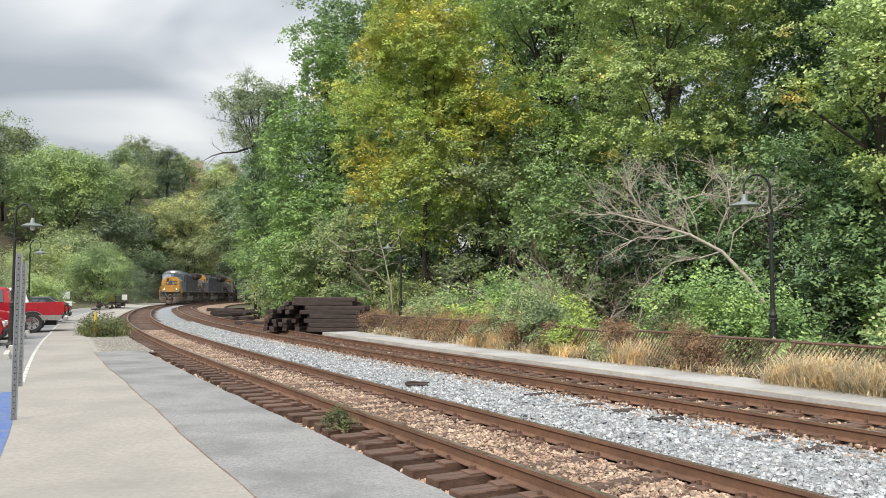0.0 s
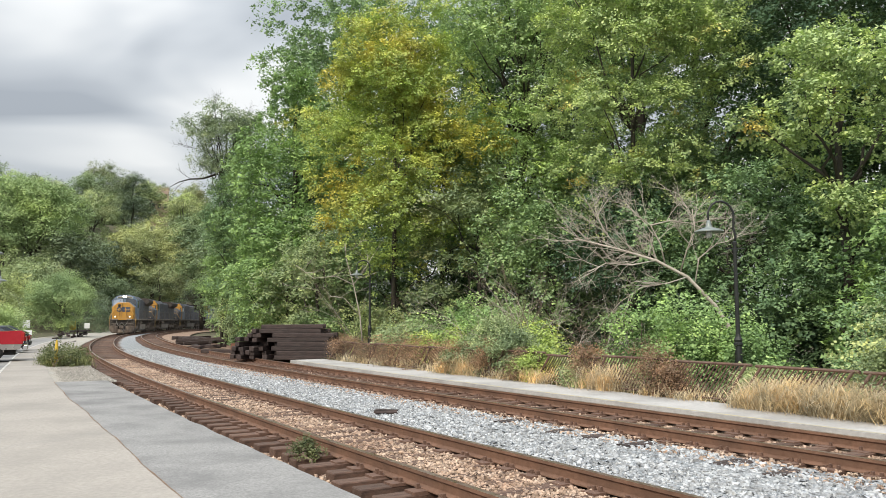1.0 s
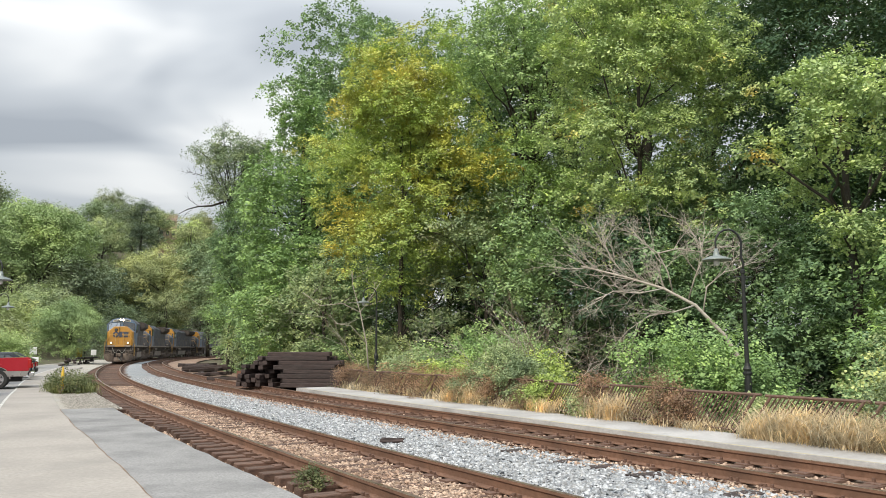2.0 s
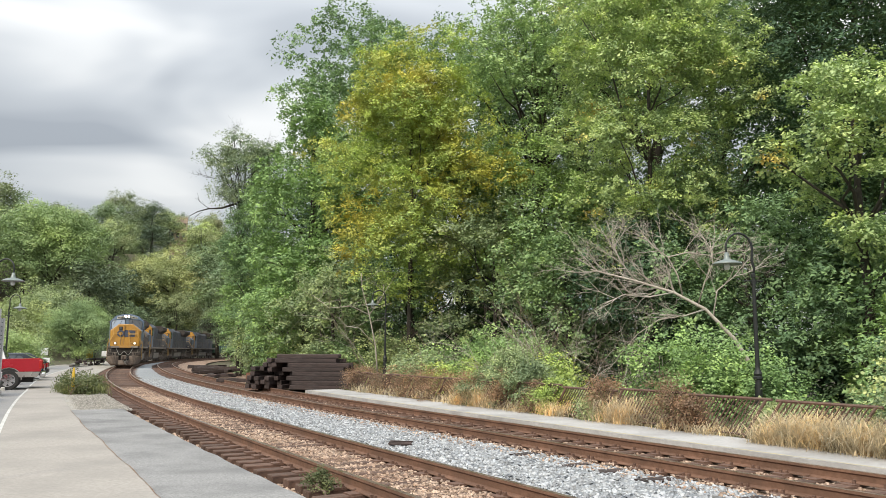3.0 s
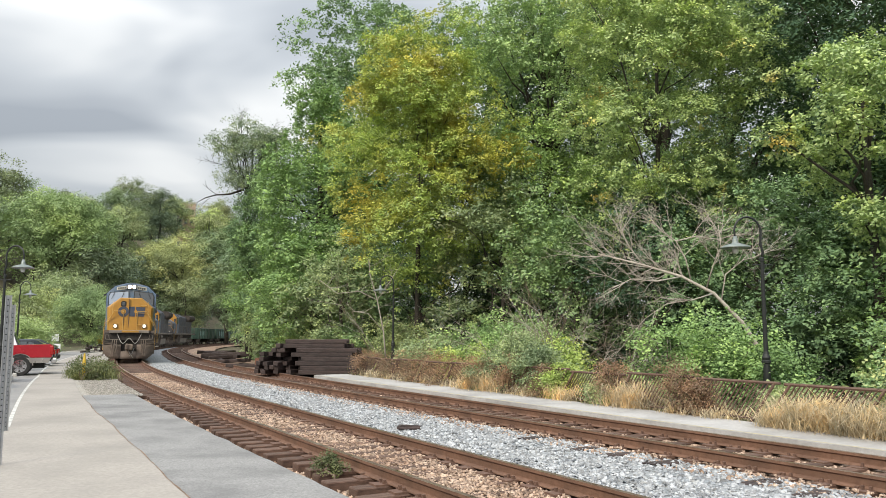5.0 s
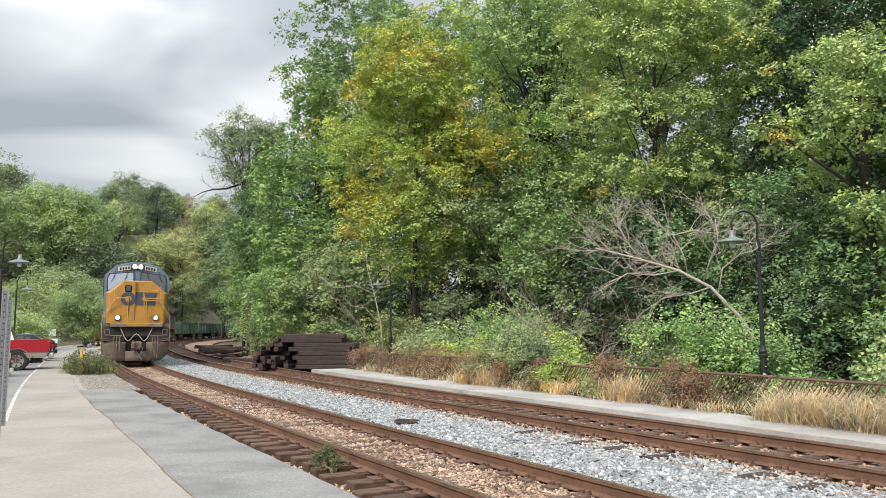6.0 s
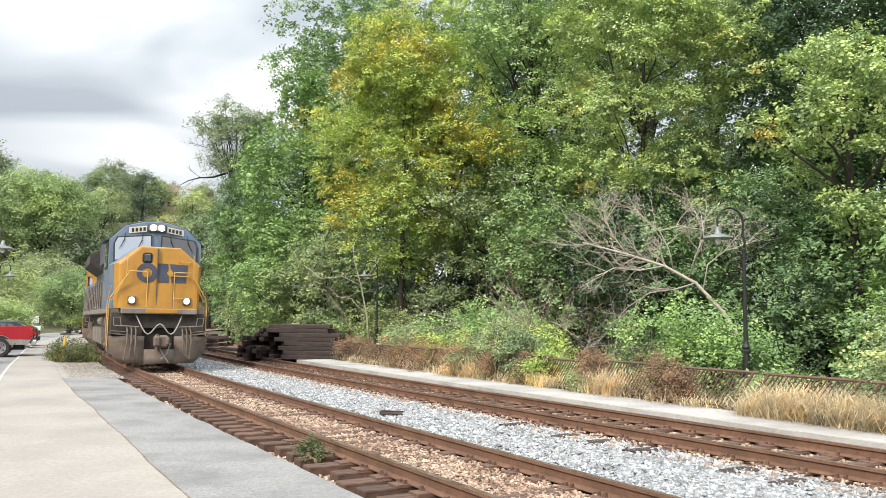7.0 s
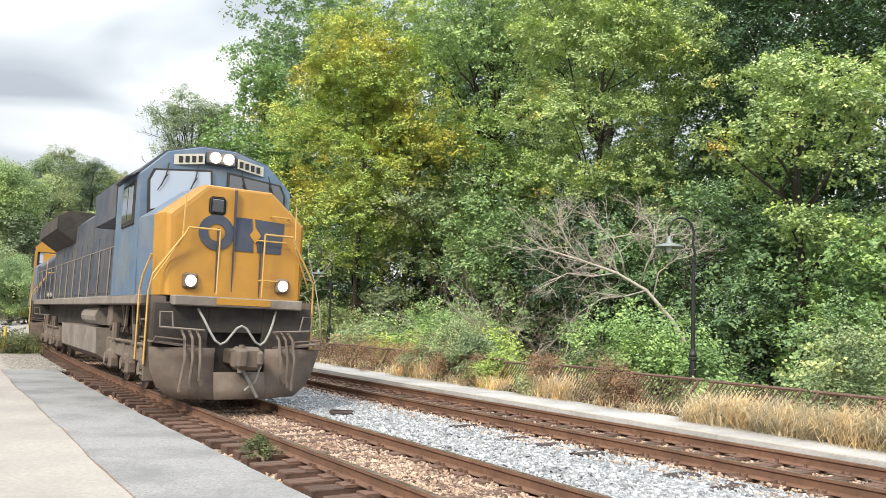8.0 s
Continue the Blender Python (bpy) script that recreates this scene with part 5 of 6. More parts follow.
def make_gondola():
    g = thing("gondola_wagon", "dull green open gondola wagon with ribbed sides", "freight wagon", "train")
    bm = bmesh.new()
    box(bm, -1.48, 1.48, -16.6, -0.5, 1.05, 1.25)
    for sx in (-1, 1):
        box(bm, sx * 1.46 - 0.03, sx * 1.46 + 0.03, -16.5, -0.6, 1.2, 2.85)
    for y in (-0.62, -16.5):
        box(bm, -1.46, 1.46, y - 0.03, y + 0.03, 1.2, 2.9)
    part("body", bm, M_GOND, g)
    for sx in (-1, 1):
        for k in range(12):
            bm = bmesh.new()
            y = -1.0 - k * 1.37
            box(bm, sx * 1.53 - 0.05, sx * 1.53 + 0.05, y - 0.06, y + 0.06, 1.0, 2.8, 0.01)
            part("rib", bm, M_GOND, g)
        bm = bmesh.new()
        box(bm, sx * 1.50 - 0.08, sx * 1.50 + 0.08, -16.55, -0.55, 2.80, 2.92, 0.015)
        part("top_chord", bm, M_GOND, g)
        bm = bmesh.new()
        for k in range(7):
            y = -3.0 - k * 0.55
            box(bm, sx * 1.495 - 0.006, sx * 1.495 + 0.006, y - 0.2, y + 0.22, 1.5 + 0.12 * (k % 3), 2.45 - 0.1 * (k % 2))
        part("paint_tag", bm, M_GRAF, g, "faded green painted tag")
    make_truck(g, "truck", -2.6, (0.9, -0.9), False)
    make_truck(g, "truck", -14.4, (0.9, -0.9), False)
    return g


lead, lead_sets = make_loco("yellow-nosed blue diesel locomotive with headlights lit, grimy below", True)
second, _sets2 = make_loco("grimy dark blue diesel locomotive with a yellow cab brow, coupled behind", False)
third = copy_thing(second, pose(0, 0, 0))
fourth = copy_thing(second, pose(0, 0, 0))
wagon = make_gondola()
wagons = [wagon] + [copy_thing(wagon, pose(0, 0, 0)) for _ in range(6)]


def train_s(t):
    """Where the train's nose is along the line."""
    u = 8 - t
    return 14.25 + 12.90 * u + 0.0321 * u * u


def on_line(s, front, rear):
    a, b = line(s + front), line(s + rear)
    d = (a - b).normalized()
    p = a + d * front
    return pose(p.x, p.y, 0, 0, 0, math.degrees(math.atan2(-d.x, d.y)))


def motions():
    times = [i * 0.2 for i in range(41)]
    gap = 0.0
    for ob, length, fr, re in [(lead, 22.9, 3.9, 17.6), (second, 22.9, 3.9, 17.6), (third, 22.9, 3.9, 17.6), (fourth, 22.9, 3.9, 17.6)] + [(w, 17.2, 2.6, 14.4) for w in wagons]:
        walk(ob, [(t, on_line(train_s(t) + gap, fr, re)) for t in times])
        gap += length
    # the leading locomotive's wheels roll along
    for ob, a in lead_sets:
        walk(ob, [(i / 30, pose(0, a, 0.53, -math.degrees((train_s(0) - train_s(i / 30)) / 0.53))) for i in range(241)])


# ---------------- lamps, fence, timber, vehicles and small things ----------------
M_LAMPGLASS = surface("frosted_lamp_glass", (0.55, 0.57, 0.55), (0.7, 0.72, 0.7), 5, None, rough=0.25, bump=0.05)
M_REDPAINT = surface("red_car_paint", (0.33, 0.012, 0.022), (0.40, 0.018, 0.03), 1.5, (0.28, 0.02, 0.03), 0.8, 0.4, 0.22, 0.1, 0.0)
M_WHITEPAINT = surface("white_car_paint", (0.70, 0.71, 0.72), (0.78, 0.79, 0.80), 1.5, (0.62, 0.62, 0.61), 0.8, 0.4, 0.25, 0, 0.0)
M_DARKPAINT = surface("dark_car_paint", (0.018, 0.022, 0.03), (0.03, 0.036, 0.045), 1.5, None, rough=0.2, bump=0.0)
M_SILVER = surface("two_tone_silver", (0.30, 0.28, 0.27), (0.38, 0.36, 0.34), 2.0, (0.25, 0.22, 0.20), 1.0, 0.4, 0.3, 0.5, 0.0)
M_CHROME = surface("chrome", (0.55, 0.55, 0.56), (0.68, 0.68, 0.69), 3.0, None, rough=0.15, metal=0.9, bump=0.0)
M_TAIL = surface("red_lamp_lens", (0.30, 0.01, 0.01), (0.40, 0.02, 0.02), 4.0, None, rough=0.15, bump=0.0)
M_CLEAR = surface("clear_lamp_lens", (0.5, 0.5, 0.5), (0.7, 0.7, 0.7), 4.0, None, rough=0.12, bump=0.0)
M_KERB = surface("concrete_wheel_stop", (0.40, 0.39, 0.37), (0.52, 0.51, 0.48), 10, (0.3, 0.29, 0.27), 1.5, 0.5, 0.9, bump=0.3)
M_BRICK = surface("pinkish_brick", (0.40, 0.28, 0.23), (0.48, 0.36, 0.30), 3, (0.44, 0.36, 0.31), 0.5, 0.4, 0.9, bump=0.2)
M_RUSTBOX = surface("rusty_sheet_steel", (0.12, 0.055, 0.035), (0.21, 0.105, 0.07), 5, (0.08, 0.04, 0.03), 1.2, 0.6, 0.85, 0.1, 0.2)
M_SIGNY = surface("yellow_sign", (0.55, 0.36, 0.03), (0.62, 0.42, 0.05), 5, None, rough=0.6, bump=0.02)


def make_lamp(s, off, arm_deg, label, z=-0.05, h=4.3):
    """A black iron lamp post with a swan neck and an enamel shade; arm_deg: the way the arm points, from +x."""
    p = line(s, off, z)
    lp = thing("street_lamp", label, "street lamp", "platform lamps", m=pose(p.x, p.y, p.z, 0, 0, arm_deg))
    bm = bmesh.new()
    lathe(bm, [(0.14, 0), (0.14, 0.10), (0.105, 0.16), (0.09, 0.22), (0.072, 1.20), (0.095, 1.22), (0.095, 1.26), (0.075, 1.28), (0.09, 1.33), (0.06, 1.40), (0.048, 1.46)], n=14)
    part("base", bm, M_BLACK, lp, smooth=False)
    bm = bmesh.new()
    lathe(bm, [(0.048, 1.4), (0.035, 3.35), (0.05, 3.36), (0.05, 3.42), (0.03, 3.44)], n=12)
    part("post", bm, M_BLACK, lp, smooth=False)
    bm = bmesh.new()
    pts = [(0, 0, 3.4), (-0.03, 0, 3.55), (0.02, 0, 3.72)]
    for i in range(10):
        a = math.pi * (1 - i / 9 * 1.08)
        pts.append((0.30 + 0.30 * math.cos(a), 0, 3.98 + 0.32 * math.sin(a)))
    pts.append((0.585, 0, 3.86))
    tube(bm, pts, 0.027, 8, r1=0.021)
    part("swan_neck", bm, M_BLACK, lp, smooth=True)
    bm = bmesh.new()
    lathe(bm, [(0.035, 3.88), (0.06, 3.78), (0.07, 3.73), (0.20, 3.695), (0.30, 3.645), (0.315, 3.62), (0.28, 3.63), (0.10, 3.67), (0.03, 3.68)], (0.585, 0, 0), 20)
    part("shade", bm, M_SHADE, lp, "grey-green enamel shade", smooth=True)
    bm = bmesh.new()
    lathe(bm, [(0.06, 3.64), (0.065, 3.58), (0.055, 3.52), (0.02, 3.50)], (0.585, 0, 0), 12)
    part("globe", bm, M_LAMPGLASS, lp, smooth=True)
    bm = bmesh.new()
    tube(bm, [(-0.22, 0, 3.28), (0.22, 0, 3.28)], 0.014, 6)
    tube(bm, [(0, -0.02, 3.25), (0, 0.02, 3.25)], 0.06, 8)
    part("ladder_bar", bm, M_BLACK, lp)
    return lp


def make_fence():
    """Rusty railing leaning back, its bars raked along the line."""
    rnd = random.Random(8)
    for i in range(13):
        s0 = 4.2 + i * 2.05
        s1 = s0 + 1.98
        f = thing("railing_panel", "rusty leaning metal railing panel overgrown with weeds", "fence", "railing panels")
        lean, h = 0.16 + rnd.uniform(-0.03, 0.05), 0.74 + rnd.uniform(-0.03, 0.03)
        o = -7.42 + rnd.uniform(-0.03, 0.03)
        rake = -0.42
        P = lambda s, u: line(s + rake * (u - 1), o - lean * u, 0.0 + h * u)
        for u, r in ((1.0, 0.032), (0.10, 0.022)):
            bm = bmesh.new()
            tube(bm, [P(s0 + (s1 - s0) * k / 4, u) for k in range(5)], r, 6)
            part("top_rail" if u == 1 else "bottom_rail", bm, M_FENCE, f)
        for k in range(2):
            bm = bmesh.new()
            s = s0 + (s1 - s0) * (0.06 + 0.88 * k)
            tube(bm, [P(s, -0.15), P(s, 1.0)], 0.030, 6)
            part("post", bm, M_FENCE, f)
        n = 17
        for k in range(n):
            bm = bmesh.new()
            s = s0 + (s1 - s0) * (0.12 + 0.76 * k / (n - 1))
            tube(bm, [P(s, 0.10), P(s, 1.0)], 0.013, 4)
            part("baluster", bm, M_FENCE, f)


def timber_mesh():
    bm = bmesh.new()
    box(bm, -1.3, 1.3, -0.115, 0.115, -0.09, 0.09, 0.014)
    me = bpy.data.meshes.new("timber")
    bm.to_mesh(me)
    bm.free()
    me.materials.append(M_OLDTIE)
    return me


def make_stack(label, me, m, layers, seed, loose=1.0):
    """A stack of used sleepers; layers: how many lie side by side in each course, and the course's setback."""
    rnd = random.Random(seed)
    st = thing("timber_stack", label, "timber stack", "stacks of used sleepers", m=m)
    for i, (n, shift) in enumerate(layers):
        for k in range(n):
            ob = new("timber", me)
            ob.parent = st
            ob.matrix_basis = pose(shift + rnd.uniform(-0.26, 0.24) * loose, k * 0.25 + rnd.uniform(-0.015, 0.015) * loose + 0.06 * i, 0.09 + i * 0.186, rnd.uniform(-2, 2) * loose ** 2, rnd.uniform(-0.9, 0.9), rnd.uniform(-1.8, 1.8) * loose)
    return st


def wheel(parent, x, y, r, side, chrome=True):
    """A road wheel: tyre with its rim, axle along x."""
    n = 20
    bm = bmesh.new()
    prof = [(r * 0.62, -0.11), (r * 0.95, -0.115), (r, -0.08), (r, 0.08), (r * 0.95, 0.115), (r * 0.62, 0.11)]
    loft(bm, [[(w, q * math.cos(2 * math.pi * k / n), q * math.sin(2 * math.pi * k / n)) for k in range(n)] for q, w in prof])
    t = part("tyre", bm, M_RUBBER, parent)
    t.location = (x, y, r)
    bm = bmesh.new()
    for k in range(6):
        a = k * math.pi / 3
        c, s = math.cos(a), math.sin(a)
        quad_plate(bm, [(side * 0.09, -s * 0.07 + c * 0.03, c * 0.07 + s * 0.03), (side * 0.09, s * 0.07 * -1 + c * r * 0.6, c * 0.07 + s * r * 0.6), (side * 0.09, s * 0.07 + c * r * 0.6, -c * 0.07 + s * r * 0.6), (side * 0.09, s * 0.07 + c * 0.03, -c * 0.07 + s * 0.03)], 0.03, (side, 0, 0))
    loft(bm, [[(side * w, q * math.cos(2 * math.pi * k / n), q * math.sin(2 * math.pi * k / n)) for k in range(n)] for q, w in ((r * 0.66, 0.06), (r * 0.66, 0.118), (r * 0.58, 0.118), (r * 0.56, 0.06))])
    part("rim", bm, M_CHROME if chrome else M_SILVER, t)


def make_pickup(m):
    """A crew-cab pickup; nose along +y, its tail at the origin."""
    c = thing("pickup_truck", "red pickup truck with a silver lower band and chrome wheels, parked", "pickup truck", "parked vehicles", m=m)
    P = lambda n, bm, mt, lab="", par=None: part(n, bm, mt, par or c, lab)
    bm = bmesh.new()
    prism_x(bm, [(0.03, 0.72), (0.0, 1.20), (0.06, 1.30), (1.98, 1.24), (1.98, 0.72)], -0.98, 0.98)
    bmesh.ops.bevel(bm, geom=bm.edges[:], offset=0.035, segments=2, affect="EDGES")
    P("bed", bm, M_REDPAINT)
    bm = bmesh.new()
    prism_x(bm, [(2.0, 0.72), (2.0, 1.28), (5.85, 1.10), (5.9, 0.72)], -0.97, 0.97)
    bmesh.ops.bevel(bm, geom=bm.edges[:], offset=0.04, segments=2, affect="EDGES")
    P("body", bm, M_REDPAINT)
    bm = bmesh.new()
    loft(bm, [[(-0.93, 2.02, 1.24), (0.93, 2.02, 1.24), (0.93, 4.75, 1.16), (-0.93, 4.75, 1.16)], [(-0.72, 2.20, 1.86), (0.72, 2.20, 1.86), (0.72, 3.85, 1.86), (-0.72, 3.85, 1.86)], [(-0.66, 2.35, 1.91), (0.66, 2.35, 1.91), (0.66, 3.7, 1.91), (-0.66, 3.7, 1.91)]])
    P("cab", bm, M_REDPAINT)
    for sx in (-1, 1):
        for y0, y1 in ((2.28, 3.05), (3.12, 4.2)):
            bm = bmesh.new()
            quad_plate(bm, [(sx * 0.935, y0, 1.28), (sx * 0.935, y1, 1.26), (sx * 0.75, min(y1, 3.82), 1.80), (sx * 0.75, y0 + 0.06, 1.80)], 0.02, (sx, 0, 0.2))
            P("side_window", bm, M_CARGLASS)
        bm = bmesh.new()
        prism_x(bm, [(0.15, 0.52), (0.05, 0.74), (5.85, 0.74), (5.8, 0.52)], sx * 0.985 - 0.02, sx * 0.985 + 0.02)
        P("lower_band", bm, M_SILVER)
        bm = bmesh.new()
        box(bm, sx * 0.93 - 0.07, sx * 0.93 + 0.07, -0.02, 0.10, 0.86, 1.22, 0.02)
        P("tail_lamp", bm, M_TAIL)
        for y in (1.20, 4.95):
            # wheel arch lip
            bm = bmesh.new()
            n = 14
            for q0, q1 in ((0.44, 0.50),):
                loft(bm, [[(sx * 0.99, y + q0 * math.cos(math.pi * k / n), 0.42 + q0 * math.sin(math.pi * k / n)) for k in range(n + 1)], [(sx * 1.01, y + q1 * math.cos(math.pi * k / n), 0.42 + q1 * math.sin(math.pi * k / n)) for k in range(n + 1)]], cap=False, closed=False)
            P("arch_lip", bm, M_SILVER)
            # solid black disc in place of the arch's shaded hollow
            bm = bmesh.new()
            n = 16
            loft(bm, [[(x, y + 0.46 * math.cos(2 * math.pi * k / n), 0.44 + 0.46 * math.sin(2 * math.pi * k / n)) for k in range(n)] for x in (sx * 0.80, sx * 1.003)])
            P("dark_well_disc", bm, M_RUBBER)
            wheel(c, sx * 0.935, y, 0.40, sx)
    bm = bmesh.new()
    box(bm, -0.95, 0.95, -0.16, 0.06, 0.52, 0.70, 0.03)
    P("rear_bumper", bm, M_CHROME)
    bm = bmesh.new()
    box(bm, -0.90, 0.90, 5.82, 5.98, 0.45, 0.78, 0.04)
    P("front_bumper", bm, M_CHROME)
    bm = bmesh.new()
    box(bm, -0.7, 0.7, 0.3, 5.6, 0.30, 0.60)
    P("chassis", bm, M_RUBBER)
    return c


def make_car(name, label, cat, m, paint, length, width, belt, roof, roof0, roof1, glass0, r=0.34):
    """A closed car or van; tail at the origin, nose along +y."""
    c = thing(name, label, cat, "parked vehicles", m=m)
    P = lambda n, bm, mt, lab="": part(n, bm, mt, c, lab)
    w = width / 2
    bm = bmesh.new()
    prism_x(bm, [(0.0, 0.45), (-0.02, belt - 0.1), (0.08, belt), (length * 0.70, belt), (length - 0.1, belt - 0.22), (length, 0.5), (length - 0.1, 0.32), (0.1, 0.32)], -w, w)
    bmesh.ops.bevel(bm, geom=bm.edges[:], offset=0.05, segments=2, affect="EDGES")
    P("body", bm, paint)
    bm = bmesh.new()
    loft(bm, [[(-w + 0.03, 0.08, belt - 0.02), (w - 0.03, 0.08, belt - 0.02), (w - 0.03, glass0, belt - 0.02), (-w + 0.03, glass0, belt - 0.02)],
              [(-w + 0.20, roof0, roof), (w - 0.20, roof0, roof), (w - 0.20, roof1, roof), (-w + 0.20, roof1, roof)],
              [(-w + 0.28, roof0 + 0.15, roof + 0.05), (w - 0.28, roof0 + 0.15, roof + 0.05), (w - 0.28, roof1 - 0.15, roof + 0.05), (-w + 0.28, roof1 - 0.15, roof + 0.05)]])
    P("cabin", bm, paint)
    for sx in (-1, 1):
        for k in range(2):
            bm = bmesh.new()
            a0, a1 = roof0 + 0.1 + (roof1 - roof0) * 0.5 * k, roof0 + 0.02 + (roof1 - roof0) * 0.5 * (k + 1)
            quad_plate(bm, [(sx * (w - 0.045), a0 - 0.05, belt + 0.05), (sx * (w - 0.045), a1 + (0.25 if k else 0), belt + 0.05), (sx * (w - 0.185), a1, roof - 0.08), (sx * (w - 0.185), a0, roof - 0.08)], 0.02, (sx, 0, 0.3))
            P("side_window", bm, M_CARGLASS)
        for y in (length * 0.20, length * 0.80):
            # black drum drawn for the shade inside the wheel arch
            bm = bmesh.new()
            n = 16
            loft(bm, [[(x, y + (r + 0.06) * math.cos(2 * math.pi * k / n), r + 0.03 + (r + 0.06) * math.sin(2 * math.pi * k / n)) for k in range(n)] for x in (sx * (w - 0.2), sx * (w + 0.004))])
            P("dark_well_disc", bm, M_RUBBER)
            wheel(c, sx * (w - 0.10), y, r, sx, False)
        bm = bmesh.new()
        box(bm, sx * (w - 0.14) - 0.10, sx * (w - 0.14) + 0.10, -0.035, 0.08, belt - 0.32, belt - 0.08, 0.02)
        P("tail_lamp", bm, M_TAIL)
        bm = bmesh.new()
        box(bm, sx * (w - 0.20) - 0.14, sx * (w - 0.20) + 0.14, length - 0.12, length + 0.015, 0.58, belt - 0.28, 0.03)
        P("headlamp", bm, M_CLEAR)
    bm = bmesh.new()
    quad_plate(bm, [(-w + 0.12, 0.05, belt + 0.04), (w - 0.12, 0.05, belt + 0.04), (w - 0.24, roof0 - 0.02, roof - 0.06), (-w + 0.24, roof0 - 0.02, roof - 0.06)], 0.02, (0, -1, 0.3))
    P("rear_window", bm, M_CARGLASS)
    bm = bmesh.new()
    quad_plate(bm, [(-w + 0.10, glass0 - 0.04, belt + 0.03), (w - 0.10, glass0 - 0.04, belt + 0.03), (w - 0.24, roof1 + 0.03, roof - 0.05), (-w + 0.24, roof1 + 0.03, roof - 0.05)], 0.02, (0, 1, 0.5))
    P("windscreen", bm, M_CARGLASS)
    bm = bmesh.new()
    box(bm, -w + 0.02, w - 0.02, -0.06, 0.08, 0.34, 0.56, 0.03)
    P("rear_bumper", bm, M_RUBBER)
    bm = bmesh.new()
    box(bm, -w + 0.02, w - 0.02, length - 0.06, length + 0.05, 0.30, 0.52, 0.03)
    P("front_bumper", bm, M_RUBBER)
    return c


def parked(s, off, turn=0.0, z=-0.09):
    """A pose with +y pointing away from the track."""
    p = line(s, off, z)
    return pose(p.x, p.y, p.z, 0, 0, math.degrees(heading(s)) + turn)


def make_sign_post(s, off, h, label):
    p = line(s, off, -0.06)
    sp = thing("sign_post", label, "sign post", "steel posts", m=pose(p.x, p.y, p.z, 0, 0, math.degrees(heading(s)) - 78))
    bm = bmesh.new()
    prism = [(-0.040, 0.0), (-0.028, 0.0), (-0.016, 0.028), (0.016, 0.028), (0.028, 0.0), (0.040, 0.0), (0.040, 0.004), (0.031, 0.004), (0.019, 0.033), (-0.019, 0.033), (-0.031, 0.004), (-0.040, 0.004)]
    loft(bm, [[(x, y, z) for x, y in prism] for z in (-0.3, h)])
    part("channel", bm, M_STEEL, sp)
    for k in range(int(h / 0.075)):
        bm = bmesh.new()
        n = 6
        loft(bm, [[(0.009 * math.cos(2 * math.pi * j / n), yy, 0.08 + k * 0.075 + 0.009 * math.sin(2 * math.pi * j / n)) for j in range(n)] for yy in (-0.004 + 0.027, 0.0362)])
        part("hole", bm, M_RUBBER, sp)


def grass_clump(name, label, cat, group, s0, s1, o0, o1, n, h, z, material, seed, w=0.008, bend=0.6, kind="stuff"):
    rg = np.random.default_rng(seed)
    nt = max(6, n // 60)
    ts, to = s0 + (s1 - s0) * rg.random(nt), o0 + (o1 - o0) * rg.random(nt)
    pts = []
    for k in range(nt):
        c = line(float(ts[k]), float(to[k]), z)
        q = rg.normal(0, 0.07 + 0.12 * rg.random(), (n // nt, 3))
        q[:, 2] = 0
        pts.append(q + np.array(c))
    tall = np.repeat(h * (0.45 + 0.85 * rg.random(nt)), n // nt)
    v, f = blades(rg, np.concatenate(pts), tall, w, bend)
    return tagged(mesh_np(name, v, f, material), label, cat, group, kind)


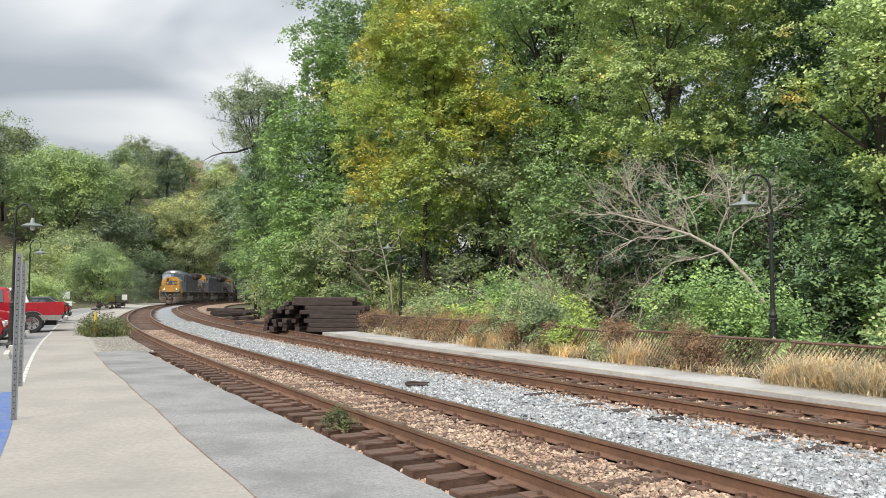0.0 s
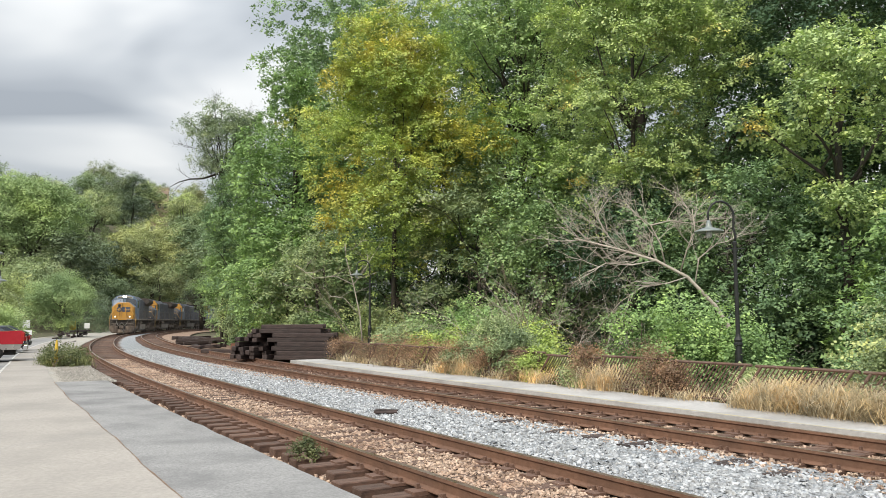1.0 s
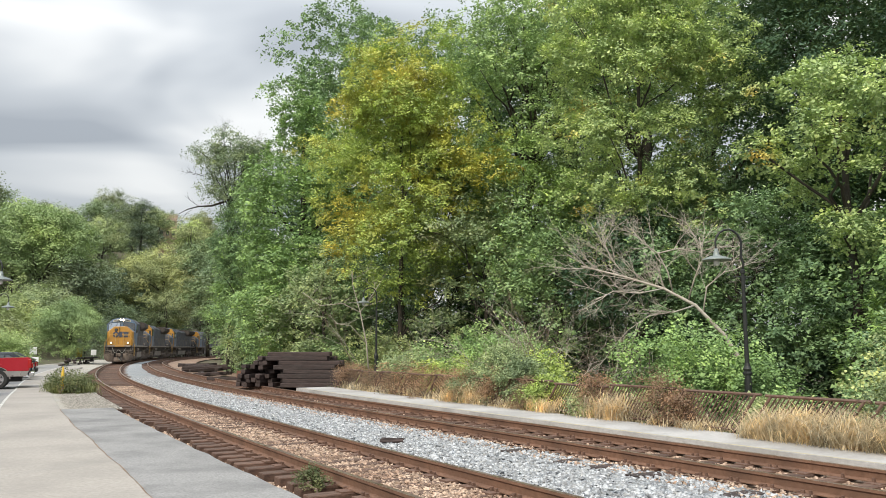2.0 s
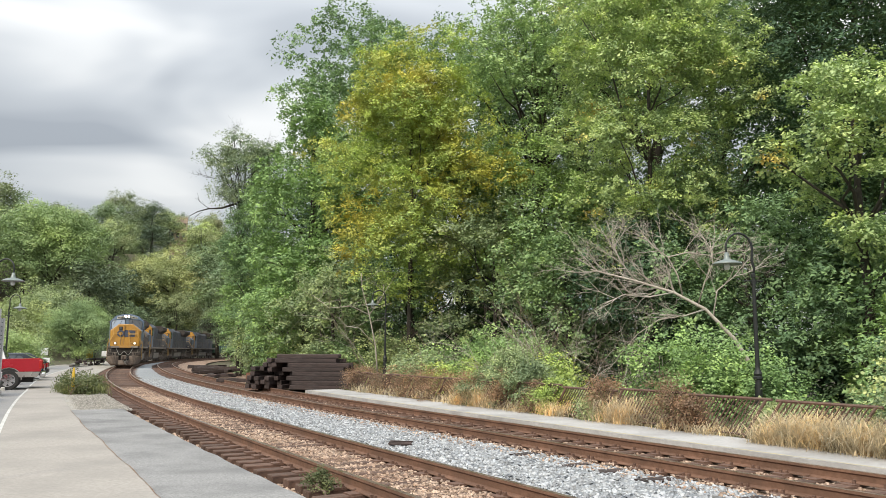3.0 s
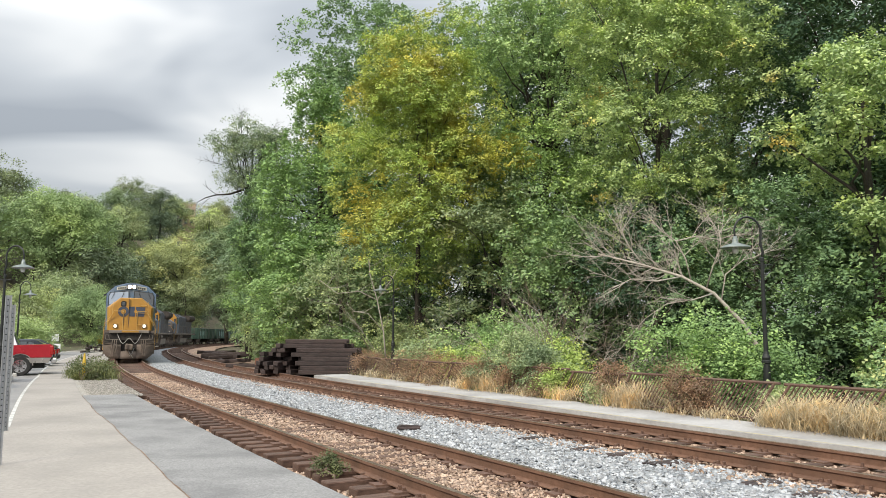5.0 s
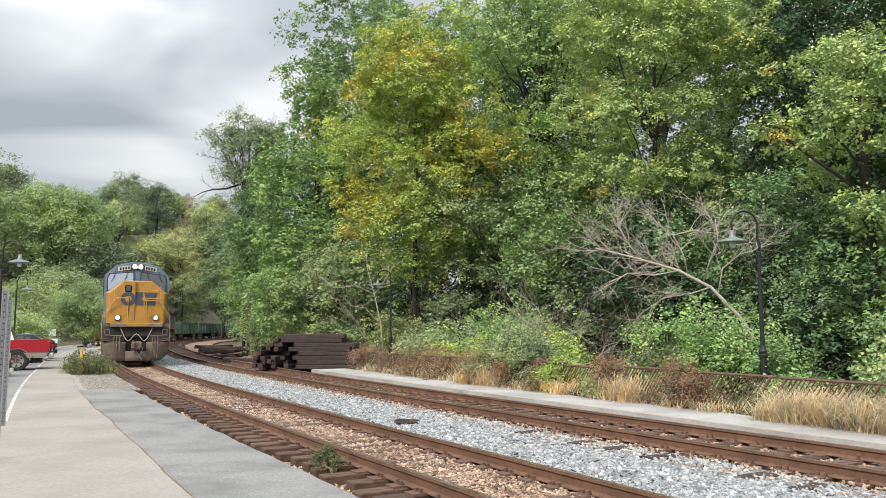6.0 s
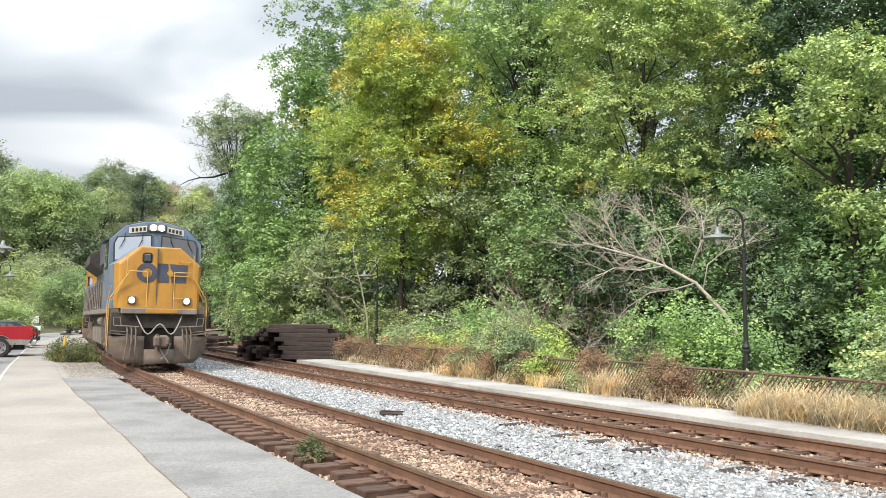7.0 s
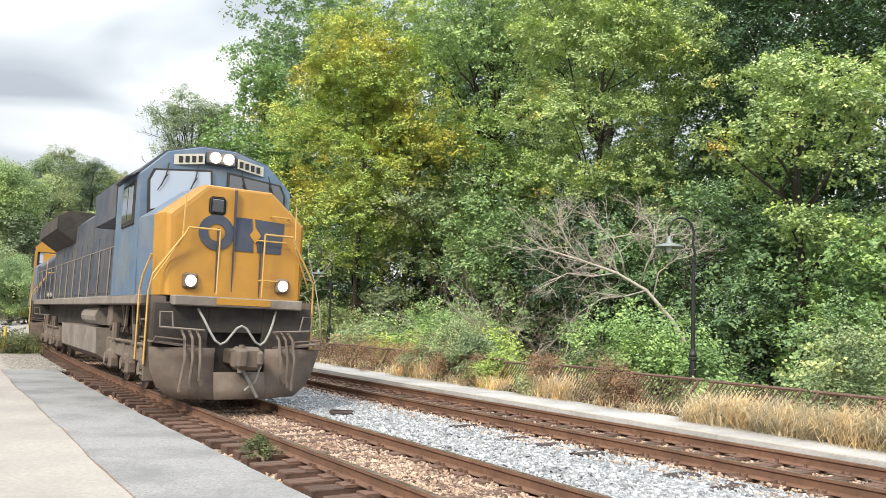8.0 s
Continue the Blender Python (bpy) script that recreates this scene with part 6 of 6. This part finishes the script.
def small_things():
    make_lamp(11.75, -9.03, 180 + 8, "black iron lamp post with a swan neck behind the railing", -0.17)
    make_lamp(32.10, -9.65, 180 + 12, "black iron lamp post against the wood")
    make_lamp(27.2, 5.15, -10, "black iron lamp post with a swan neck by the parked cars")
    make_lamp(44.3, 5.5, -10, "black iron lamp post farther along the car park")
    make_fence()
    me = timber_mesh()
    make_stack("large stack of dark creosoted sleepers beside the far track", me, pose(-4.95, 33.0, -0.05, 0, 0, 4), [(9, 0.18), (9, 0.10), (8, 0.02), (8, -0.08), (7, -0.18), (6, -0.30), (4, -0.55), (3, -0.62)], 31)
    make_stack("untidy stack of dark sleepers with their ends showing", me, pose(-6.15, 34.7, -0.05, 0, 0, 68), [(9, 0.0), (8, 0.05), (7, -0.1), (7, 0.1), (6, 0.0), (4, 0.1), (2, 0.0)], 32, 2.0)
    rnd = random.Random(77)
    for i in range(26):
        s = rnd.uniform(50, 68)
        o = rnd.uniform(-6.6, -5.6) - 0.02 * (s - 50)
        q = line(s, o, -0.12 + rnd.choice((0, 0, 0.16, 0.3)))
        ob = tagged(new("loose_timber", me), "loose dark used sleeper lying beside the far track", "timber", "loose sleepers")
        ob.matrix_world = pose(q.x, q.y, q.z + 0.09, 0, rnd.uniform(-5, 5), rnd.uniform(0, 180))
    for i in range(24):
        s = rnd.uniform(84, 104)
        q = line(s, 4.6 - 0.05 * (s - 84) + rnd.uniform(-0.3, 0.3), -0.14 + 0.18 * (i % 4))
        ob = tagged(new("loose_timber", me), "dark sleeper in the long low pile before the crossing", "timber", "low pile of sleepers")
        ob.matrix_world = pose(q.x, q.y, q.z + 0.1, 0, 0, math.degrees(heading(s)) + rnd.uniform(-8, 8))
    # rusty trough beside the stack
    q = line(42.5, -6.9, -0.15)
    tb = thing("steel_trough", "rusty open steel trough beside the sleepers", "trough", m=pose(q.x, q.y, q.z, 0, 0, 10))
    for nm, a in (("side_plate", (-1.0, 1.0, -0.35, -0.32)), ("side_plate", (-1.0, 1.0, 0.32, 0.35)), ("end_plate", (-1.0, -0.97, -0.32, 0.32)), ("end_plate", (0.97, 1.0, -0.32, 0.32)), ("floor_plate", (-0.97, 0.97, -0.32, 0.32))):
        bm = bmesh.new()
        box(bm, *a, 0.0, 0.06 if nm == "floor_plate" else 0.55)
        part(nm, bm, M_RUSTBOX, tb)
    q = line(43.5, -5.75, -0.12)
    ob = tagged(new("loose_timber", me), "single dark sleeper lying by the far track", "timber", "loose sleepers")
    ob.matrix_world = pose(q.x, q.y, q.z + 0.09, 0, 0, -6)
    make_pickup(parked(38.4, 3.72))
    make_car("van", "white van parked beyond the pickup", "van", parked(42.8, 5.2), M_WHITEPAINT, 4.9, 1.95, 1.15, 1.86, 0.35, 3.2, 4.1)
    make_car("car", "dark parked car beyond the van", "car", parked(47.5, 3.9), M_DARKPAINT, 4.5, 1.8, 0.98, 1.42, 0.9, 2.6, 3.3)
    make_car("car", "dark parked car at the end of the row", "car", parked(51.0, 3.9), M_DARKPAINT, 4.5, 1.8, 0.98, 1.42, 0.9, 2.6, 3.3)
    make_car("suv", "red parked car with black bumpers", "car", parked(33.2, 9.6, 180), M_REDPAINT, 4.6, 1.85, 1.12, 1.72, 0.3, 2.9, 3.5, 0.38)
    make_car("suv", "red parked car near the lamp post", "car", parked(29.6, 10.0, 180), M_REDPAINT, 4.6, 1.85, 1.05, 1.62, 0.3, 2.9, 3.5, 0.36)
    for i in range(6):
        q = line(24 + i * 3.4, 5.15 - 0.02 * i, -0.09)
        bm = bmesh.new()
        prism_x(bm, [(-0.09, 0), (-0.06, 0.13), (0.06, 0.13), (0.09, 0)], -0.85, 0.85)
        ws = part("wheel_stop", bm, M_KERB)
        ws.matrix_world = pose(q.x, q.y, q.z, 0, 0, math.degrees(heading(24 + i * 3.4)))
        tagged(ws, "worn pale concrete wheel stop in a parking bay", "wheel stop", "wheel stops")
    make_sign_post(12.4, 4.86, 2.16, "perforated galvanised steel post beside the walkway")
    make_sign_post(16.4, 4.78, 2.18, "plain galvanised steel post beside the walkway")
    # signal and boards at the crossing
    for s, o, h, kind in ((99, 4.2, 2.6, "signal"), (104, 3.8, 1.7, "white"), (78, 6.6, 2.0, "white"), (70, 5.6, 1.2, "white")):
        q = line(s, o, -0.3)
        sg = thing("signal" if kind == "signal" else "notice_board", "dark signal mast with a yellow board" if kind == "signal" else "small plain white notice on a post", "signal" if kind == "signal" else "sign", m=pose(q.x, q.y, q.z, 0, 0, math.degrees(heading(s)) - 90))
        bm = bmesh.new()
        tube(bm, [(0, 0, 0), (0, 0, h)], 0.05, 8)
        part("mast", bm, M_BLACK if kind == "signal" else M_STEEL, sg)
        bm = bmesh.new()
        if kind == "signal":
            lathe(bm, [(0.05, h - 0.1), (0.22, h), (0.25, h + 0.4), (0.2, h + 0.75), (0.05, h + 0.8)], n=12)
            part("lamp_head", bm, M_BLACK, sg)
            bm = bmesh.new()
            box(bm, -0.9, -0.2, -0.07, -0.03, h * 0.35, h * 0.75, 0.01)
            part("board", bm, M_SIGNY, sg)
        else:
            box(bm, -0.3, 0.3, -0.08, -0.04, h - 0.65, h, 0.01)
            part("board", bm, M_WHITEPAINT, sg)
    # yellow marker in the grass
    q = line(33.5, 2.6, -0.1)
    mk = thing("marker_post", "short yellow plastic marker in the grass", "marker", m=pose(q.x, q.y, q.z))
    bm = bmesh.new()
    lathe(bm, [(0.07, 0), (0.06, 0.7), (0.03, 0.98), (0.01, 1.0)], n=10)
    part("post", bm, M_SIGNY, mk)
    # long building on the hilltop
    hx, hy = -90.5, 262.0
    hb = thing("house", "pinkish brick building on the wooded hilltop", "building", m=pose(hx, hy, 31.4, 0, 0, 20))
    bm = bmesh.new()
    box(bm, -3.0, 3.0, -4, 4, -6, 15)
    part("wall", bm, M_BRICK, hb)
    bm = bmesh.new()
    box(bm, -3.2, 3.2, -4.2, 4.2, 15, 15.5)
    part("roof", bm, M_KERB, hb)
    for k in range(3):
        for j in range(2):
            bm = bmesh.new()
            box(bm, -2.4 + k * 1.9, -1.4 + k * 1.9, -4.06, -3.95, 8 + j * 3.2, 9.8 + j * 3.2)
            part("window", bm, M_CARGLASS, hb)
    rnd4 = random.Random(9)
    for s in (6.6, 7.3, 8.9, 9.8, 10.5, 11.9):
        q = line(s, far_off(s) + 1.62 + rnd4.uniform(-0.1, 0.1), -0.155)
        bm = bmesh.new()
        box(bm, -0.26, 0.26, -0.10, 0.10, -0.06, 0.022, 0.012)
        for v in bm.verts:
            v.co += Vector((rnd4.uniform(-0.05, 0.05), rnd4.uniform(-0.02, 0.02), rnd4.uniform(-0.008, 0.008)))
        ob = part("buried_timber", bm, M_OLDTIE)
        ob.matrix_world = pose(q.x, q.y, q.z, 0, 0, math.degrees(heading(s)) - 90 + rnd4.uniform(-8, 8))
        tagged(ob, "dark old sleeper end half buried in pale ballast", "timber", "buried sleeper ends")
    # clod of old timber on the ballast, and a weed by the rail
    q = Vector((-0.71, 14.58, -0.13))
    bm = bmesh.new()
    box(bm, -0.20, 0.20, -0.07, 0.07, 0, 0.07, 0.02)
    rnd2 = random.Random(3)
    for v in bm.verts:
        v.co += Vector((rnd2.uniform(-0.04, 0.04), rnd2.uniform(-0.02, 0.02), rnd2.uniform(-0.015, 0.015)))
    ck = part("timber_chunk", bm, M_OLDTIE)
    ck.matrix_world = pose(q.x, q.y, q.z, 0, 0, 10)
    tagged(ck, "dark broken chunk of timber on the pale ballast", "debris")
    make_bush("weed", "feathery green weed growing beside the rail", (-1.50, 10.22, -0.24), (0.20, 0.16, 0.30), G_GRASS, 301, 9, 16, 14, 0.024, 0.035, "track weeds", category="weed", stems=6)
    # rough grass by the gravel, straw and low growth by the fence
    grass_clump("grass_bank", "rough green and brown grass clump on the gravel verge", "grass", "", 33.0, 38.0, 1.6, 3.0, 7000, 0.42, -0.15, G_GRASS, 311, 0.010, 0.9)
    for i, (s, o, r, h) in enumerate(((33.0, 2.5, 0.8, 0.55), (34.6, 2.2, 0.9, 0.6), (36.0, 2.3, 0.9, 0.6), (35.2, 1.9, 0.7, 0.5))):
        q = line(s, o, -0.15)
        make_bush("low_shrub", "low scrubby green growth on the gravel verge", q, (r, r, h), G_GRASS, 320 + i, 10, 14, 14, 0.06, 0.12, "verge growth")
    grass_clump("dry_grass", "bleached dry straw grass along the railing", "grass", "", 3.5, 10.3, -7.95, -7.02, 34000, 0.54, 0.0, G_STRAW, 312, 0.006, 1.5)
    grass_clump("dry_grass", "thin dry grass at the foot of the railing", "grass", "", 9.6, 30, -7.80, -7.30, 6000, 0.34, 0.0, G_STRAW, 313, 0.007, 1.3)
    for k, (s0, s1, n, h) in enumerate(((19.6, 21.6, 2600, 0.75), (13.7, 14.7, 1500, 0.7), (16.2, 17.2, 1200, 0.55))):
        grass_clump("dry_grass", "tuft of bleached dry grass before the railing", "grass", "dry tufts", s0, s1, -7.7, -7.35, n, h * 0.8, 0.0, G_STRAW, 350 + k, 0.006, 1.3)
    grass_clump("rough_grass", "rough green grass behind the railing", "grass", "", 4.0, 34, -9.5, -7.6, 16000, 0.5, -0.3, G_GRASS, 314, 0.010, 0.8)
    # fallen dead tree, and bare bushes
    rnd3 = random.Random(12)
    dt = thing("dead_tree", "bare grey fallen tree leaning through the shrubs", "dead tree", m=pose(7.95, 20.6, 0.35))
    bm = bmesh.new()
    trunk = [(1.0, 0.5, -0.4), (0.5, 0.3, 0.8), (-0.05, 0.1, 1.6), (-0.8, 0.1, 2.4), (-1.65, 0.1, 2.85), (-2.7, 0.0, 3.15), (-3.9, 0.0, 3.45)]
    tube(bm, trunk, 0.075, 8, r1=0.018)
    part("trunk", bm, M_DEADWOOD, dt, smooth=True)
    boughs = [[(-1.4, 0.1, 2.75), (-1.55, 0.0, 3.3), (-1.8, 0.0, 3.8), (-2.2, -0.1, 4.05), (-2.5, -0.1, 4.4)],
              [(-1.8, 0.0, 3.8), (-1.2, 0.1, 3.95), (-0.6, 0.1, 3.85), (-0.2, 0.1, 4.0)],
              [(-0.6, 0.1, 2.2), (-0.5, 0.0, 2.9), (0.0, 0.0, 3.3), (0.3, 0.0, 3.35)],
              [(-1.0, 0.1, 2.5), (-0.9, -0.2, 3.1), (-0.7, -0.3, 3.6), (-0.75, -0.3, 4.2)],
              [(-1.65, 0.1, 2.85), (-2.4, -0.2, 2.7), (-3.1, -0.3, 2.75), (-3.6, -0.3, 2.5)],
              [(-2.7, 0.0, 3.15), (-3.1, 0.0, 3.7), (-3.3, 0.0, 4.2)],
              [(-0.8, 0.1, 2.4), (-1.5, -0.3, 2.2), (-2.2, -0.4, 2.1), (-2.8, -0.4, 1.7)]]
    for path in boughs:
        bm = bmesh.new()
        tube(bm, path, 0.022, 6, r1=0.010)
        part("bough", bm, M_DEADWOOD, dt, smooth=True)
    # twigs fan out from the boughs and the outer trunk
    for path in boughs + [trunk[3:]] * 3:
        for k in range(9):
            u = rnd3.uniform(0.25, 1.0) * (len(path) - 1.001)
            i = int(u)
            p0, p1 = Vector(path[i]), Vector(path[i + 1])
            way = (p1 - p0).normalized() + Vector((rnd3.gauss(0, 0.55), rnd3.gauss(0, 0.3), rnd3.gauss(0.1, 0.55)))
            bm = bmesh.new()
            twigs(bm, rnd3, p0.lerp(p1, u - i), way, rnd3.uniform(0.5, 1.1), 0.011, 2, 0.75, 0.02, 4)
            part("branch", bm, M_DEADWOOD, dt)
    for i, (x, y, z, n, L) in enumerate(((3.3, 22.9, -0.1, 14, 2.3), (4.6, 22.0, -0.3, 10, 2.0), (2.2, 26.0, 0.0, 9, 2.3), (2.7, 23.6, 0.2, 9, 2.3), (-3.3, 35.6, 0.2, 5, 3.6), (11.6, 19.6, -0.4, 4, 1.8), (5.6, 21.0, 0.0, 7, 1.5), (-0.5, 30.5, 0.0, 5, 1.8))):
        tb = thing("bare_bush", "tangle of bare brown twigs among the shrubs", "bush", "bare bushes", m=pose(x, y, z))
        for k in range(n):
            bm = bmesh.new()
            twigs(bm, rnd3, (rnd3.uniform(-0.4, 0.4), rnd3.uniform(-0.3, 0.3), 0), (rnd3.uniform(-0.9, 0.9), rnd3.uniform(-0.5, 0.3), 1), L * rnd3.uniform(0.7, 1.1), 0.013, 2, 0.65, -0.04, 4)
            part("stem", bm, M_DEADWOOD if k % 2 else M_TWIG, tb)
    sp = thing("sapling", "pale bare sapling leaning before the ivy", "tree", m=pose(-3.0, 34.9, 0.2))
    for path, r in (([(0.25, 0, 0), (0.1, 0, 1.6), (-0.2, 0, 3.0), (-0.55, 0, 4.2), (-0.6, 0, 4.9)], 0.04), ([(-0.2, 0, 3.0), (-1.0, -0.1, 3.4), (-2.0, -0.1, 3.3), (-2.8, 0, 3.9)], 0.025), ([(0.1, 0, 1.6), (-0.6, -0.1, 2.4), (-1.3, -0.1, 2.5)], 0.022), ([(-0.2, 0, 3.0), (0.4, 0, 3.9), (0.7, 0, 4.4)], 0.02)):
        bm = bmesh.new()
        tube(bm, path, r, 6, r1=0.010)
        part("bough", bm, M_DEADWOOD, sp, smooth=True)
        for k in range(4):
            bm = bmesh.new()
            i = rnd3.randrange(len(path) - 1)
            twigs(bm, rnd3, Vector(path[i]).lerp(Vector(path[i + 1]), rnd3.random()), (rnd3.uniform(-1, 1), rnd3.uniform(-0.4, 0.2), rnd3.uniform(0, 1)), rnd3.uniform(0.6, 1.1), 0.010, 1, 0.6, 0.02, 4)
            part("branch", bm, M_DEADWOOD, sp)
    # bare limb reaching out of the dark tree
    lb = thing("bare_limb", "bare dark limb reaching out from the sparse tree", "branch", m=pose(-16.6, 63, 0))
    bm = bmesh.new()
    tube(bm, [(-0.4, 0, 13.7), (-1.6, 0, 13.3), (-2.7, 0, 13.25), (-3.6, 0, 13.0), (-4.3, 0, 12.6)], 0.10, 6, r1=0.02)
    part("bough", bm, M_BARK, lb)
    for a, d, L, r, k in (((-2.4, 0, 13.2), (-1, 0, 0.3), 1.2, 0.025, 1), ((-3.2, 0, 13.0), (-1, 0, -0.5), 1.0, 0.02, 1), ((-2.2, 0, 15.8), (-1, 0, 0.25), 1.6, 0.025, 2), ((-0.5, 0, 17.6), (-0.3, 0, 1), 2.4, 0.028, 3), ((1.4, 0, 17.0), (0.2, 0, 1), 2.6, 0.028, 3)):
        bm = bmesh.new()
        twigs(bm, rnd3, a, d, L, r, k, 0.5, 0.03)
        part("bough", bm, M_BARK, lb)


small_things()


motions()
